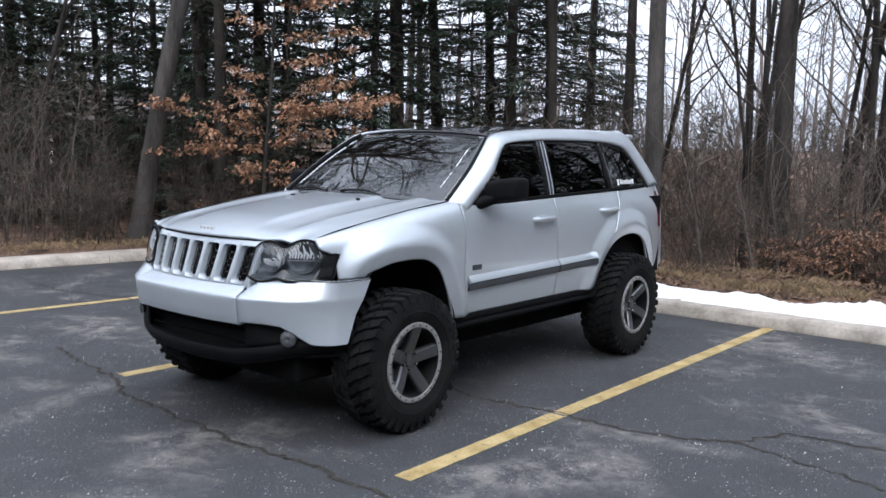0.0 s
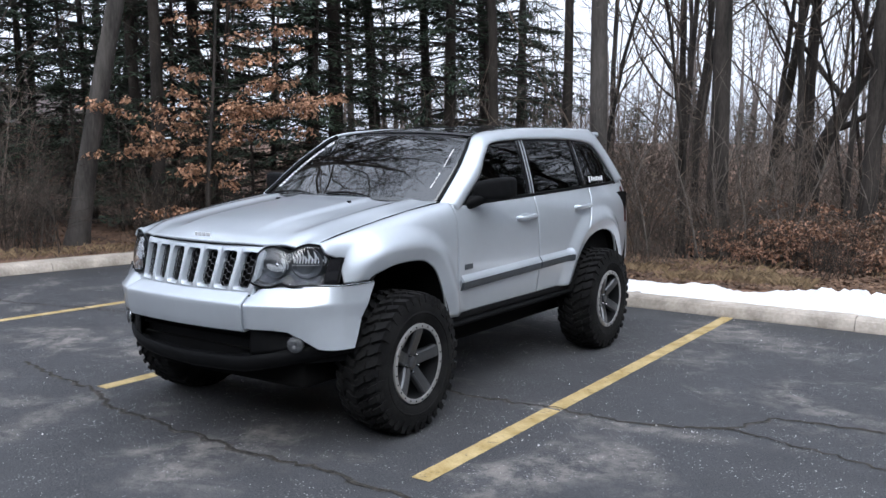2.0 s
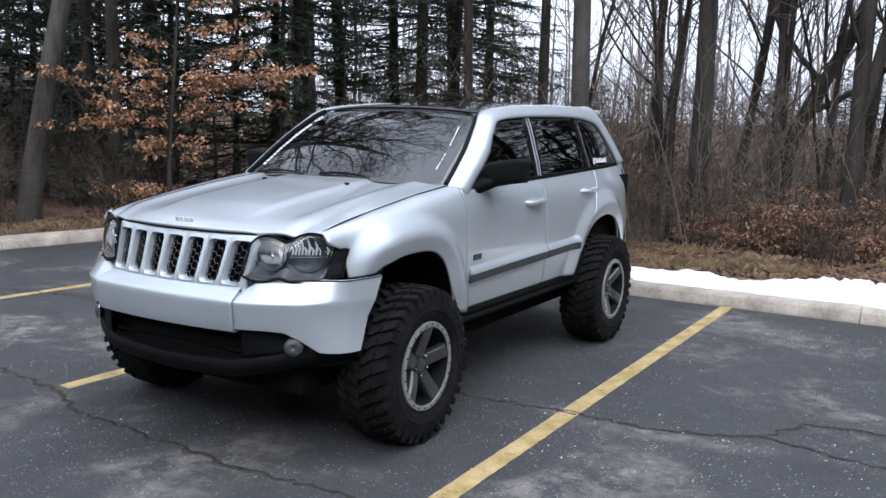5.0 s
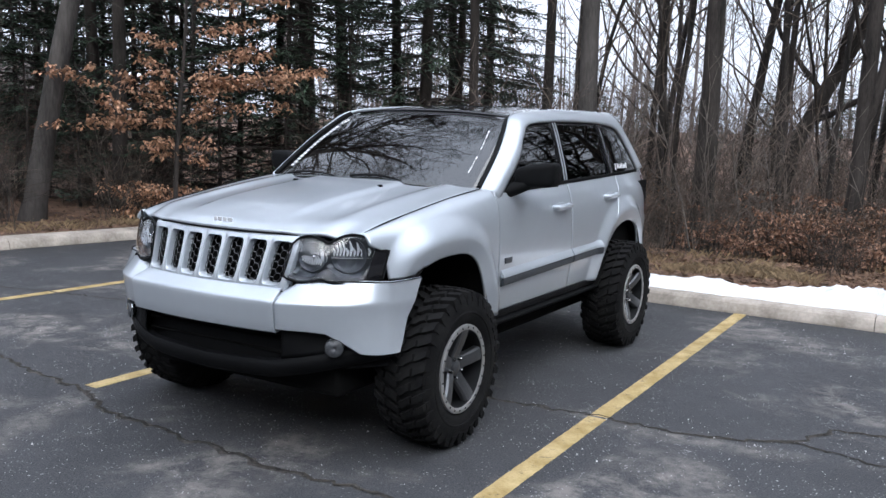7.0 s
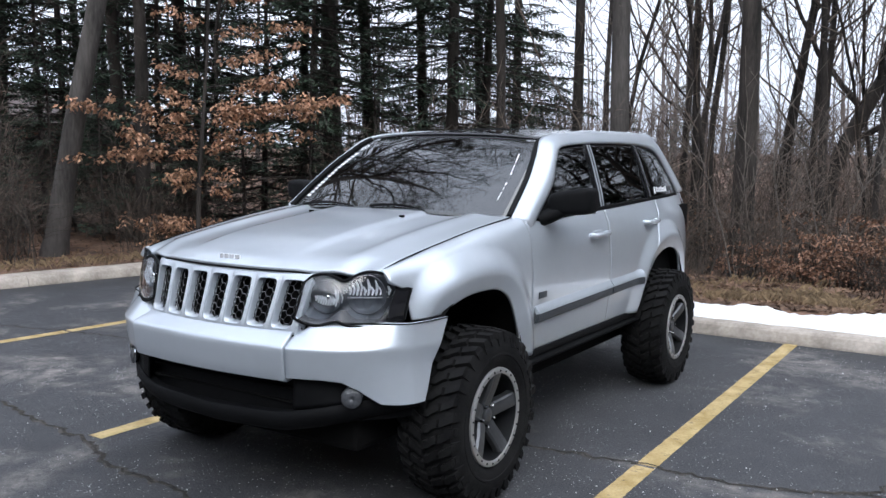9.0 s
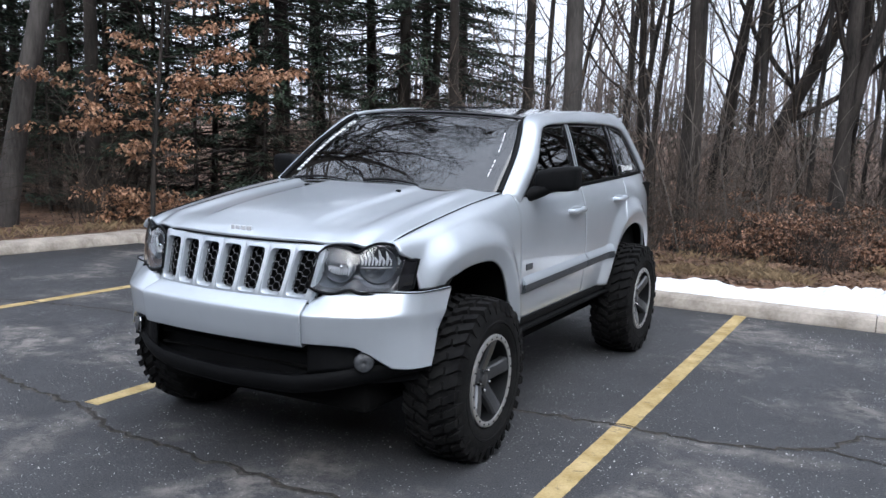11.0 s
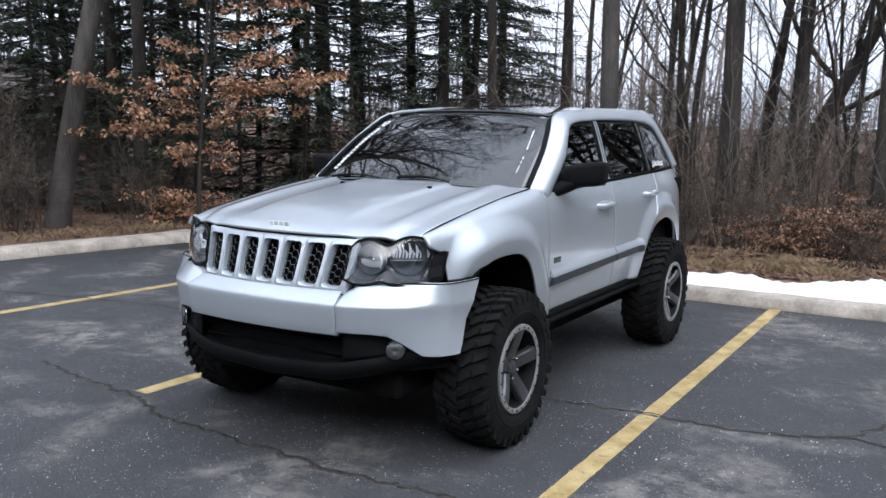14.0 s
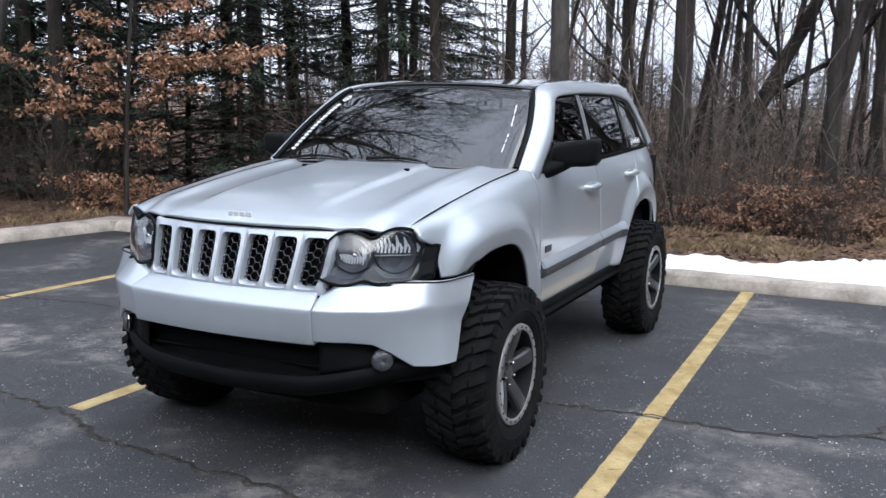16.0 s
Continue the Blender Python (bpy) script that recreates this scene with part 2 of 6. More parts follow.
RING = material("machined_silver_ring", (0.432, 0.436, 0.439), 0.4, metal=0.6, var=0.08, scale=20)
CHROME = material("chrome", (0.85, 0.86, 0.88), 0.08, metal=1.0, var=0.03, scale=9)
DARK_CHROME = material("dark_chrome", (0.22, 0.225, 0.235), 0.22, metal=1.0, var=0.1, scale=20)
STEEL = material("brushed_steel", (0.45, 0.45, 0.46), 0.4, metal=0.9, var=0.15, scale=30)
DECAL = material("white_vinyl_decal", (0.85, 0.86, 0.88), 0.5, var=0.03, scale=9)
RED_LENS = material("dark_red_lens", (0.26, 0.014, 0.016), 0.15, var=0.15, scale=7, coat=0.5)
LAMP_GREY = material("smoked_lamp_housing", (0.075, 0.083, 0.096), 0.3, metal=0.35, var=0.15, scale=8)
# near-white in place of bright sky reflected in the flutes; badge uses it too
LAMP_SILVER = material("bright_lamp_flutes", (0.88, 0.90, 0.93), 0.3, metal=0.5, var=0.08, scale=20)
FOG_GLASS = material("fluted_lamp_glass", (0.11, 0.115, 0.125), 0.15, metal=0.4, var=0.4, scale=30, bump=0.3, bump_scale=160)
BRICK = material("house_siding_brown", (0.14, 0.075, 0.05), 0.85, var=0.3, scale=2)
ROOFING = material("house_shingles", (0.09, 0.07, 0.065), 0.9, var=0.3, scale=3)


def glass_material(name, tint, rough=0.0, ior=1.5):
    m = bpy.data.materials.new(name)
    m.use_nodes = True
    p = m.node_tree.nodes["Principled BSDF"]
    p.inputs["Base Color"].default_value = (*tint, 1)
    p.inputs["Roughness"].default_value = rough
    p.inputs["Transmission Weight"].default_value = 1.0
    p.inputs["IOR"].default_value = ior
    return m


TINT = glass_material("dark_tinted_glass", (0.02, 0.022, 0.026), ior=1.95)
TINT_SIDE = glass_material("black_tinted_side_glass", (0.006, 0.007, 0.008), ior=1.5)
CLEAR = glass_material("clear_lens_plastic", (0.92, 0.94, 0.96), ior=1.5)

# ---- mesh helpers ----


def mesh(name, verts, faces, mat, parent=None, label="", smooth=True):
    me = bpy.data.meshes.new(name)
    me.from_pydata([tuple(map(float, v)) for v in verts], [], faces)
    me.materials.append(mat)
    me.polygons.foreach_set("use_smooth", [smooth] * len(me.polygons))
    me.update()
    if smooth and len(me.polygons) < 12000:
        me.set_sharp_from_angle(angle=radians(38))
    ob = new(name, me)
    if parent:
        ob.parent = parent
    return tagged(ob, label)


def part(name, bm, mat, parent, label="", smooth=False):
    me = bpy.data.meshes.new(name)
    bm.normal_update()
    bm.to_mesh(me)
    bm.free()
    me.materials.append(mat)
    me.polygons.foreach_set("use_smooth", [smooth] * len(me.polygons))
    ob = new(name, me)
    if parent:
        ob.parent = parent
    return tagged(ob, label)


def joined(*pieces):
    """Several (verts, faces) as one."""
    vs, fs = [], []
    for v, f in pieces:
        k = len(vs)
        vs.extend(v)
        fs.extend([tuple(i + k for i in q) for q in f])
    return vs, fs


def grid_faces(rows, cols, loop=False):
    f = []
    for i in range(rows - 1):
        for j in range(cols if loop else cols - 1):
            a, b = i * cols + j, i * cols + (j + 1) % cols
            f.append((a, b, b + cols, a + cols))
    return f


def sheet(pts):
    """A grid of points, row by row, as (verts, faces)."""
    return [p for r in pts for p in r], grid_faces(len(pts), len(pts[0]))


def thicken(ob, d, offset=-1.0):
    md = ob.modifiers.new("thickness", "SOLIDIFY")
    md.thickness, md.offset, md.use_even_offset = d, offset, False
    return ob


def mirrored(verts, faces):
    return [(-v[0], v[1], v[2]) for v in verts], [tuple(reversed(f)) for f in faces]


def bent(pts, n):
    """n points along a smooth curve through pts."""
    p = np.array(pts, float)
    t = np.concatenate([[0], np.cumsum(np.linalg.norm(np.diff(p, axis=0), axis=1) ** 0.7 + 1e-6)])
    out = []
    for s in np.linspace(0, t[-1], n):
        i = min(max(int(np.searchsorted(t, s, side="right")) - 1, 0), len(p) - 2)
        h = t[i + 1] - t[i]
        u = (s - t[i]) / h
        m0 = (p[i + 1] - p[i - 1]) / (t[i + 1] - t[i - 1]) if i > 0 else (p[i + 1] - p[i]) / h
        m1 = (p[i + 2] - p[i]) / (t[i + 2] - t[i]) if i < len(p) - 2 else (p[i + 1] - p[i]) / h
        out.append((2 * u**3 - 3 * u**2 + 1) * p[i] + (u**3 - 2 * u**2 + u) * h * m0 + (3 * u**2 - 2 * u**3) * p[i + 1] + (u**3 - u**2) * h * m1)
    return out


def lerp(a, b, t):
    return a + (b - a) * t


def step(a, b, v):
    t = min(1.0, max(0.0, (v - a) / (b - a)))
    return t * t * (3 - 2 * t)


def box(x0, x1, y0, y1, z0, z1, bevel=0.0, segments=2):
    bm = bmesh.new()
    bmesh.ops.create_cube(bm, size=1, matrix=Matrix.Translation(((x0 + x1) / 2, (y0 + y1) / 2, (z0 + z1) / 2)) @ Matrix.Diagonal((x1 - x0, y1 - y0, z1 - z0, 1)))
    if bevel:
        bmesh.ops.bevel(bm, geom=list(bm.edges), offset=bevel, segments=segments, affect="EDGES", profile=0.5)
    return bm


def tube(points, radii, sides=6, cap=True):
    """A tapered tube along points, as (verts, faces)."""
    v, f = [], []
    ref = Vector((0.3, 0.9, 0.2))
    pts = [Vector(p) for p in points]
    for i, p in enumerate(pts):
        d = (pts[min(i + 1, len(pts) - 1)] - pts[max(i - 1, 0)]).normalized()
        a = d.cross(ref)
        if a.length < 0.05:
            a = d.cross(Vector((1, 0, 0)))
        a.normalize()
        b = d.cross(a)
        for k in range(sides):
            w = 2 * math.pi * k / sides
            v.append(tuple(p + radii[i] * (math.cos(w) * a + math.sin(w) * b)))
    f = grid_faces(len(pts), sides, loop=True)
    if cap:
        f.append(tuple(reversed(range(sides))))
        f.append(tuple(range((len(pts) - 1) * sides, len(pts) * sides)))
    return v, f


def spin(profile, n, axis_x=True):
    """Turn (axial, radius) points round the x axis, as (verts, faces)."""
    v = []
    for a, r in profile:
        for k in range(n):
            w = 2 * math.pi * k / n
            v.append((a, r * math.cos(w), r * math.sin(w)))
    return v, grid_faces(len(profile), n, loop=True)


def empty(name, label, category, group="", kind="", at=(0, 0, 0)):
    ob = new(name)
    ob.location = at
    ob.empty_display_size = 0.2
    return tagged(ob, label, category, group, kind)

# ---- ground, lot and kerbs ----
rnd = random.Random(7)


def left_kerb_x(y):
    return -7.4 + 0.165 * y


KERB_Y = 4.80


def ground_z(x, y):
    """Height of the natural ground outside the lot."""
    east = step(-4.0, 3.0, x)
    back = y - 7.2
    z = 0.115
    if y > 4.9:
        z -= (0.25 + 1.5 * east) * step(0.3, 6.5, back)
        z += (0.9 + 0.7 * east) * step(12, 34, back)
    out = left_kerb_x(y) - 0.6 - x
    if out > 0:
        z += 0.5 * step(6, 22, out)
    far = math.hypot(x + 2, y - 3)
    z += 1.2 * step(45, 120, far)
    if x < left_kerb_x(y) - 0.6 or y > 5.6:
        z += 0.06 * noise.noise(Vector((x * 0.6, y * 0.6, 0.3))) + 0.03 * noise.noise(Vector((x * 2.1, y * 2.1, 7)))
    inside = x > left_kerb_x(y) - 0.12 and y < KERB_Y + 0.12
    return -0.12 if inside else z


def spaced(lo, hi, fine_lo, fine_hi, d):
    a = [lo, lo * 0.6 + fine_lo * 0.4, lo * 0.3 + fine_lo * 0.7, lo * 0.12 + fine_lo * 0.88]
    b = list(np.arange(fine_lo, fine_hi, d))
    c = [hi * 0.12 + fine_hi * 0.88, hi * 0.3 + fine_hi * 0.7, hi * 0.6 + fine_hi * 0.4, hi]
    return a + b + c


gx, gy = spaced(-700, 700, -30, 24, 0.3), spaced(-700, 900, -14, 48, 0.3)
gv, gf = sheet([[(x, y, ground_z(x, y)) for x in gx] for y in gy])
ground = tagged(mesh("ground", gv, gf, SOIL), "brown woodland ground covered in dead leaves", "ground", kind="structure")

lot_y = list(np.arange(-40, 5.0, 1.0)) + [KERB_Y + 0.06]
lot = [[(lerp(left_kerb_x(y) - 0.06, 40, u), y, 0.0) for u in np.linspace(0, 1, 40)] for y in lot_y]
lv, lf = sheet(lot)
asphalt = tagged(thicken(mesh("pavement", lv, lf, ASPHALT), 0.08), "dark worn asphalt parking lot with pale salt stains", "pavement", kind="structure")


def ribbon(name, line, width, mat, label, category, seed, rough=0.3, z=0.004, parent=None):
    """A thin painted or worn strip with uneven edges."""
    r = random.Random(seed)
    pts = [Vector((*p, 0)) for p in line]
    rows = []
    for i, p in enumerate(pts):
        d = (pts[min(i + 1, len(pts) - 1)] - pts[max(0, i - 1)]).normalized()
        nrm = Vector((-d.y, d.x, 0))
        a = width / 2 * (1 + r.uniform(-rough, rough))
        b = width / 2 * (1 + r.uniform(-rough, rough))
        rows.append([p + nrm * a + Vector((0, 0, z)), p - nrm * b + Vector((0, 0, z))])
    v, f = sheet(rows)
    return tagged(mesh(name, v, f, mat, parent, smooth=False), label, category, kind="structure")


def straight(a, b, d, wob=0.0, seed=0):
    r = random.Random(seed)
    n = max(2, int(math.dist(a, b) / d))
    return [(lerp(a[0], b[0], i / n) + r.uniform(-wob, wob), lerp(a[1], b[1], i / n) + r.uniform(-wob, wob)) for i in range(n + 1)]


def jagged(knots, seed, wob=0.028):
    out = []
    for i in range(len(knots) - 1):
        out += straight(knots[i], knots[i + 1], 0.05, wob, seed + i)[:-1]
    return out


for k, (a, b) in enumerate([((1.483, -0.60), (1.483, 0.885)), ((1.483, 0.915), (1.487, 4.76)), ((-1.36, -0.47), (-1.30, 4.76)), ((-4.33, -0.45), (-4.19, 1.30)), ((-4.19, 1.325), (-4.0, 4.76)), ((4.33, -0.6), (4.35, 4.76))]):
    ribbon("parking_line", straight(a, b, 0.04), 0.115, YELLOW, "worn yellow parking line painted on the asphalt", "parking line", 40 + k, rough=0.035)

for k, knots in enumerate([
    [(-2.5, -0.36), (-1.99, -0.46), (-1.4, -0.52), (-0.88, -0.72), (-0.12, -0.78), (0.46, -0.81), (0.95, -0.78), (1.6, -0.84), (2.6, -0.95), (3.6, -1.3)],
    [(0.2, 0.98), (0.9, 0.86), (1.42, 0.91), (2.1, 0.93), (2.54, 1.14), (2.71, 1.5), (3.25, 1.62), (4.6, 1.6), (6.5, 1.9)],
    [(2.54, 1.14), (3.1, 1.02), (4.2, 0.7)],
    [(-4.2, 1.31), (-5.2, 1.05), (-6.6, 1.2)],
    [(-4.1, 1.33), (-3.2, 1.5), (-2.2, 1.3)],
]):
    ribbon("crack_edge", jagged(knots, 60 + k * 20), 0.036 if k < 2 else 0.022, CRUMB, "crumbled tan edge along the crack", "crack", 180 + k, rough=0.85, z=0.002)
    ribbon("pavement_crack", jagged(knots, 60 + k * 20), 0.017 if k < 2 else 0.011, CRACK, "dirt-filled crack running across the asphalt", "crack", 80 + k, rough=0.75, z=0.005 if k else 0.006)


def kerb_profile():
    return [(-0.02, -0.05), (-0.015, 0.02), (0.0, 0.06), (0.018, 0.098), (0.045, 0.118), (0.08, 0.126), (0.34, 0.130), (0.40, 0.124), (0.41, 0.0)]


def kerb_run(name, a, b, out, label, joints):
    """A concrete kerb from a to b; out: unit way from the lot. Each cast length is a piece of its own."""
    root = empty(name, label, "kerb", kind="structure", at=(0, 0, 0))
    edges = [0.0] + joints + [1.0]
    for i in range(len(edges) - 1):
        gap = 0.004 / math.dist(a, b)
        rows = []
        for u in np.linspace(edges[i] + gap, edges[i + 1] - gap, 14):
            base = Vector((lerp(a[0], b[0], u), lerp(a[1], b[1], u), 0))
            wob = 0.008 * noise.noise(Vector((u * 30, i, 2)))
            rows.append([base + Vector((out[0], out[1], 0)) * (p + wob) + Vector((0, 0, h + (wob if h > 0.1 else 0))) for p, h in kerb_profile()])
        v, f = sheet(rows)
        n = len(kerb_profile())
        f += [tuple(range(n)), tuple(reversed(range(len(v) - n, len(v))))]
        mesh("kerb_stone", v, f, CONCRETE, root, smooth=False)
    return root


kerb_run("kerb_back", (left_kerb_x(KERB_Y) + 0.02, KERB_Y), (36, KERB_Y - 0.25), (0, 1), "pale weathered concrete kerb along the lot's back edge", [j / 42.6 for j in (3.0, 6.1, 9.25, 12.3, 15.4, 18.4, 21.5, 24.6, 30)])
kerb_run("kerb_side", (left_kerb_x(-30), -30), (left_kerb_x(KERB_Y - 0.02), KERB_Y - 0.02), (-0.987, 0.163), "pale weathered concrete kerb along the lot's side", [j / 35 for j in (6, 12, 18, 24, 27, 30, 32.9)])
corner = bmesh.new()
cvs = [corner.verts.new(p) for p in [(-7.08, 4.78, -0.05), (-6.56, 4.78, -0.05), (-6.56, 5.24, -0.05), (-7.08, 5.24, -0.05), (-7.04, 4.8, 0.128), (-6.58, 4.8, 0.128), (-6.58, 5.2, 0.128), (-7.04, 5.2, 0.128)]]
for q in [(0, 3, 2, 1), (4, 5, 6, 7), (0, 1, 5, 4), (1, 2, 6, 5), (2, 3, 7, 6), (3, 0, 4, 7)]:
    corner.faces.new([cvs[i] for i in q])
tagged(part("kerb_corner", corner, CONCRETE, None), "pale concrete corner of the kerb", "kerb", kind="structure")


def snow_bank(x0, x1):
    """A melting bank of snow behind the kerb: lumpy, with a ragged outline."""
    rows = []
    xs = np.arange(x0, x1, 0.045)
    for x in xs:
        ends = step(x0, x0 + 0.5, x)
        front = KERB_Y + 0.13 + 0.05 * noise.noise(Vector((x * 2.2, 0, 1))) + 0.02 * noise.noise(Vector((x * 9, 3, 1)))
        depth = (0.85 + 0.30 * noise.noise(Vector((x * 1.3, 4, 2))) + 0.15 * noise.noise(Vector((x * 5, 4, 2)))) * ends * (1 - 0.35 * step(0.9, 4, x))
        row = []
        for v in np.linspace(0, 1, 18):
            h = 0.098 * (math.sin(math.pi * min(1, v * 1.0)) ** 0.42) * (1 + 0.7 * noise.noise(Vector((x * 2.4, v * 2, 5))) + 0.6 * noise.noise(Vector((x * 6, v * 5, 9))) + 0.45 * noise.noise(Vector((x * 15, v * 11, 3)))) * ends * (0.95 + 0.75 * noise.noise(Vector((x * 0.9, 0.4, 6))))
            yy = front + depth * v
            row.append((x, yy, (0.128 if yy < 5.23 else 0.13) - 0.02 + max(0.0, h)))
        rows.append(row)
    v, f = sheet(rows)
    return tagged(mesh("snow_bank", v, f, SNOW), "melting bank of white snow lying behind the kerb", "snow", kind="stuff")


snow_bank(-2.2, 9.0)

# ---- the car ----
car = empty("suv", "silver lifted four-door SUV on large black mud tyres, parked", "car")

ARCH_F = bent([(-0.475, 0.57), (-0.40, 0.72), (-0.28, 0.94), (-0.14, 1.0), (0.06, 1.016), (0.23, 1.0), (0.35, 0.93), (0.43, 0.79), (0.50, 0.63), (0.52, 0.55)], 90)
ARCH_R = bent([(2.30, 0.55), (2.335, 0.62), (2.41, 0.79), (2.55, 0.93), (2.74, 0.995), (2.94, 1.0), (3.10, 0.94), (3.20, 0.80), (3.27, 0.65), (3.29, 0.6)], 90)
ARCH_PTS = np.array(list(ARCH_F) + list(ARCH_R))
SILL_Z = 0.60


def arch_low(y, arch, lo, hi):
    a = np.array(arch)
    return float(np.interp(y, a[:, 0], a[:, 1])) if lo < y < hi else None


def low_z(y):
    """Lower edge of the silver side panels."""
    if y < -0.28:
        return 0.945
    if y < 0.505:
        return arch_low(y, ARCH_F, -0.3, 0.51)
    if y < 2.325:
        return SILL_Z
    if y < 3.28:
        return max(SILL_Z, arch_low(y, ARCH_R, 2.3, 3.285))
    return 0.66


def flare(y, z):
    d = float(np.min(np.hypot(ARCH_PTS[:, 0] - y, ARCH_PTS[:, 1] - z)))
    if d > 0.24:
        return 0.0
    if d < 0.085:
        return lerp(0.014, 0.040, d / 0.085)
    return 0.040 * (1 - step(0.085, 0.215, d))


BODY_Z = [0.50, 0.60, 0.72, 0.84, 0.96, 1.08, 1.18, 1.26, 1.32, 1.40]
BODY_X = [0.868, 0.884, 0.900, 0.909, 0.911, 0.906, 0.896, 0.879, 0.857, 0.825]
_bz = np.linspace(0.50, 1.40, 60)
_bx = np.array([p[0] for p in bent(list(zip(BODY_X, BODY_Z)), 60)])
_bzz = np.array([p[1] for p in bent(list(zip(BODY_X, BODY_Z)), 60)])


def body_x(y, z):
    x = float(np.interp(z, _bzz, _bx))
    if y > 2.9:
        x -= 0.12 * ((y - 2.9) / 0.85) ** 2
    return x + flare(y, z)


def seam_xyz(y):
    """The hood's edge along the wing."""
    return (float(np.interp(y, [-0.56, -0.18, 0.21, 0.62], [0.765, 0.778, 0.788, 0.80])), float(np.interp(y, [-0.56, -0.18, 0.21, 0.62], [1.168, 1.240, 1.300, 1.345])))


def wing_x(y, z):
    xs, zs = seam_xyz(max(y, -0.56))
    xm = 0.911 - 0.065 * step(-0.15, -0.50, y) if y < -0.15 else 0.911
    k = zs - 0.24
    if z <= k:
        base = min(xm, float(np.interp(z, _bzz, _bx)) + 0.004)
    else:
        t = min(1.0, (z - k) / (zs - k))
        base = xs + (min(xm, float(np.interp(k, _bzz, _bx)) + 0.004) - xs) * math.sqrt(max(0.0, 1 - t**2.3))
    return base + flare(y, z) * (1 if z < zs - 0.05 else 0)


def panel(name, y0, y1, top, xfun, nu, nv, label=""):
    """One pressed side panel, made for both sides; y0 and y1 give its front and rear edge by row."""
    rows = []
    for j in range(nv):
        v = j / (nv - 1)
        row = []
        for i in range(nu):
            y = lerp(y0(v), y1(v), i / (nu - 1))
            lo = low_z(y)
            z = lerp(lo, top(y), v)
            row.append((xfun(y, z), y, z))
        rows.append(row)
    v, f = sheet(rows)
    obs = []
    for side in (0, 1):
        vv, ff = (v, f) if side == 0 else mirrored(v, f)
        obs.append(thicken(mesh(name, vv, ff, PAINT, car, label), 0.016, -1.0))
    return obs


def belt_z(y):
    return float(np.interp(y, [0.63, 0.80, 1.0, 1.7, 2.7, 3.4, 3.7], [1.322, 1.312, 1.318, 1.338, 1.366, 1.386, 1.39]))


def soft_v(v):
    return 1 - (1 - v) ** 1.7


def wing_panel():
    rows = []
    nu, nv = 90, 46
    for j in range(nv):
        v = soft_v(j / (nv - 1))
        row = []
        for i in range(nu):
            front = lerp(-0.460, -0.555, step(0.50, 0.82, v))
            y = lerp(front, 0.622, i / (nu - 1))
            xs, zs = seam_xyz(y)
            lo = low_z(y)
            z = lerp(lo, zs, v)
            row.append((wing_x(y, z), y, z))
        rows.append(row)
    v, f = sheet(rows)
    for side in (0, 1):
        vv, ff = (v, f) if side == 0 else mirrored(v, f)
        thicken(mesh("front_wing", vv, ff, PAINT, car), 0.016)


wing_panel()
panel("front_door", lambda v: 0.632, lambda v: 1.748, belt_z, body_x, 64, 40)
panel("rear_door", lambda v: 1.757, lambda v: float(np.interp(v, [0, 0.25, 0.5, 0.75, 1], [2.345, 2.56, 2.68, 2.735, 2.745])), belt_z, body_x, 64, 40)
panel("quarter_panel", lambda v: float(np.interp(v, [0, 0.25, 0.5, 0.75, 1], [2.353, 2.569, 2.689, 2.743, 2.753])), lambda v: 3.70 - 0.03 * v, belt_z, body_x, 70, 40)

# roof rails with the windscreen and rear pillars, one pressing a side
INNER = [(0.850, 0.68, 1.272), (0.815, 1.0, 1.50), (0.768, 1.15, 1.645), (0.735, 1.29, 1.718), (0.720, 1.70, 1.750), (0.716, 2.0, 1.758), (0.712, 2.5, 1.760), (0.708, 2.90, 1.742), (0.722, 3.06, 1.70), (0.768, 3.29, 1.50), (0.790, 3.40, 1.388)]
OUTER = [(0.790, 0.565, 1.322), (0.748, 0.86, 1.535), (0.700, 1.04, 1.66), (0.640, 1.24, 1.768), (0.605, 1.70, 1.815), (0.598, 2.0, 1.830), (0.592, 2.5, 1.842), (0.588, 2.95, 1.842), (0.585, 3.30, 1.828), (0.665, 3.50, 1.62), (0.745, 3.665, 1.39)]
inner, outer = bent(INNER, 96), bent(OUTER, 96)
rows = []
for k in range(9):
    t = k / 8
    row = []
    for a, b in zip(inner, outer):
        p = a + (b - a) * t
        swell = 0.015 * math.sin(math.pi * t) * (1 if a[1] > 1.2 else 1.7 * (1 - t))
        row.append((p[0] + swell, p[1], p[2] + swell * 0.8))
    rows.append(row)
rail_v, rail_f = sheet(rows)
for side in (0, 1):
    vv, ff = (rail_v, [tuple(reversed(q)) for q in rail_f]) if side == 0 else (mirrored(rail_v, rail_f)[0], rail_f)
    thicken(mesh("roof_rail", vv, ff, PAINT, car), 0.02)


def side_glass_x(y, z):
    """The side windows' surface, a little inside the pillars."""
    x = float(np.interp(z, [1.28, 1.33, 1.45, 1.60, 1.70, 1.76], [0.858, 0.846, 0.820, 0.776, 0.744, 0.718]))
    if y > 2.6:
        x -= 0.03 * ((y - 2.6) / 0.8) ** 2
    return x - 0.006


def glass_top(y):
    return float(np.interp(y, [p[1] for p in inner], [p[2] for p in inner])) + 0.012


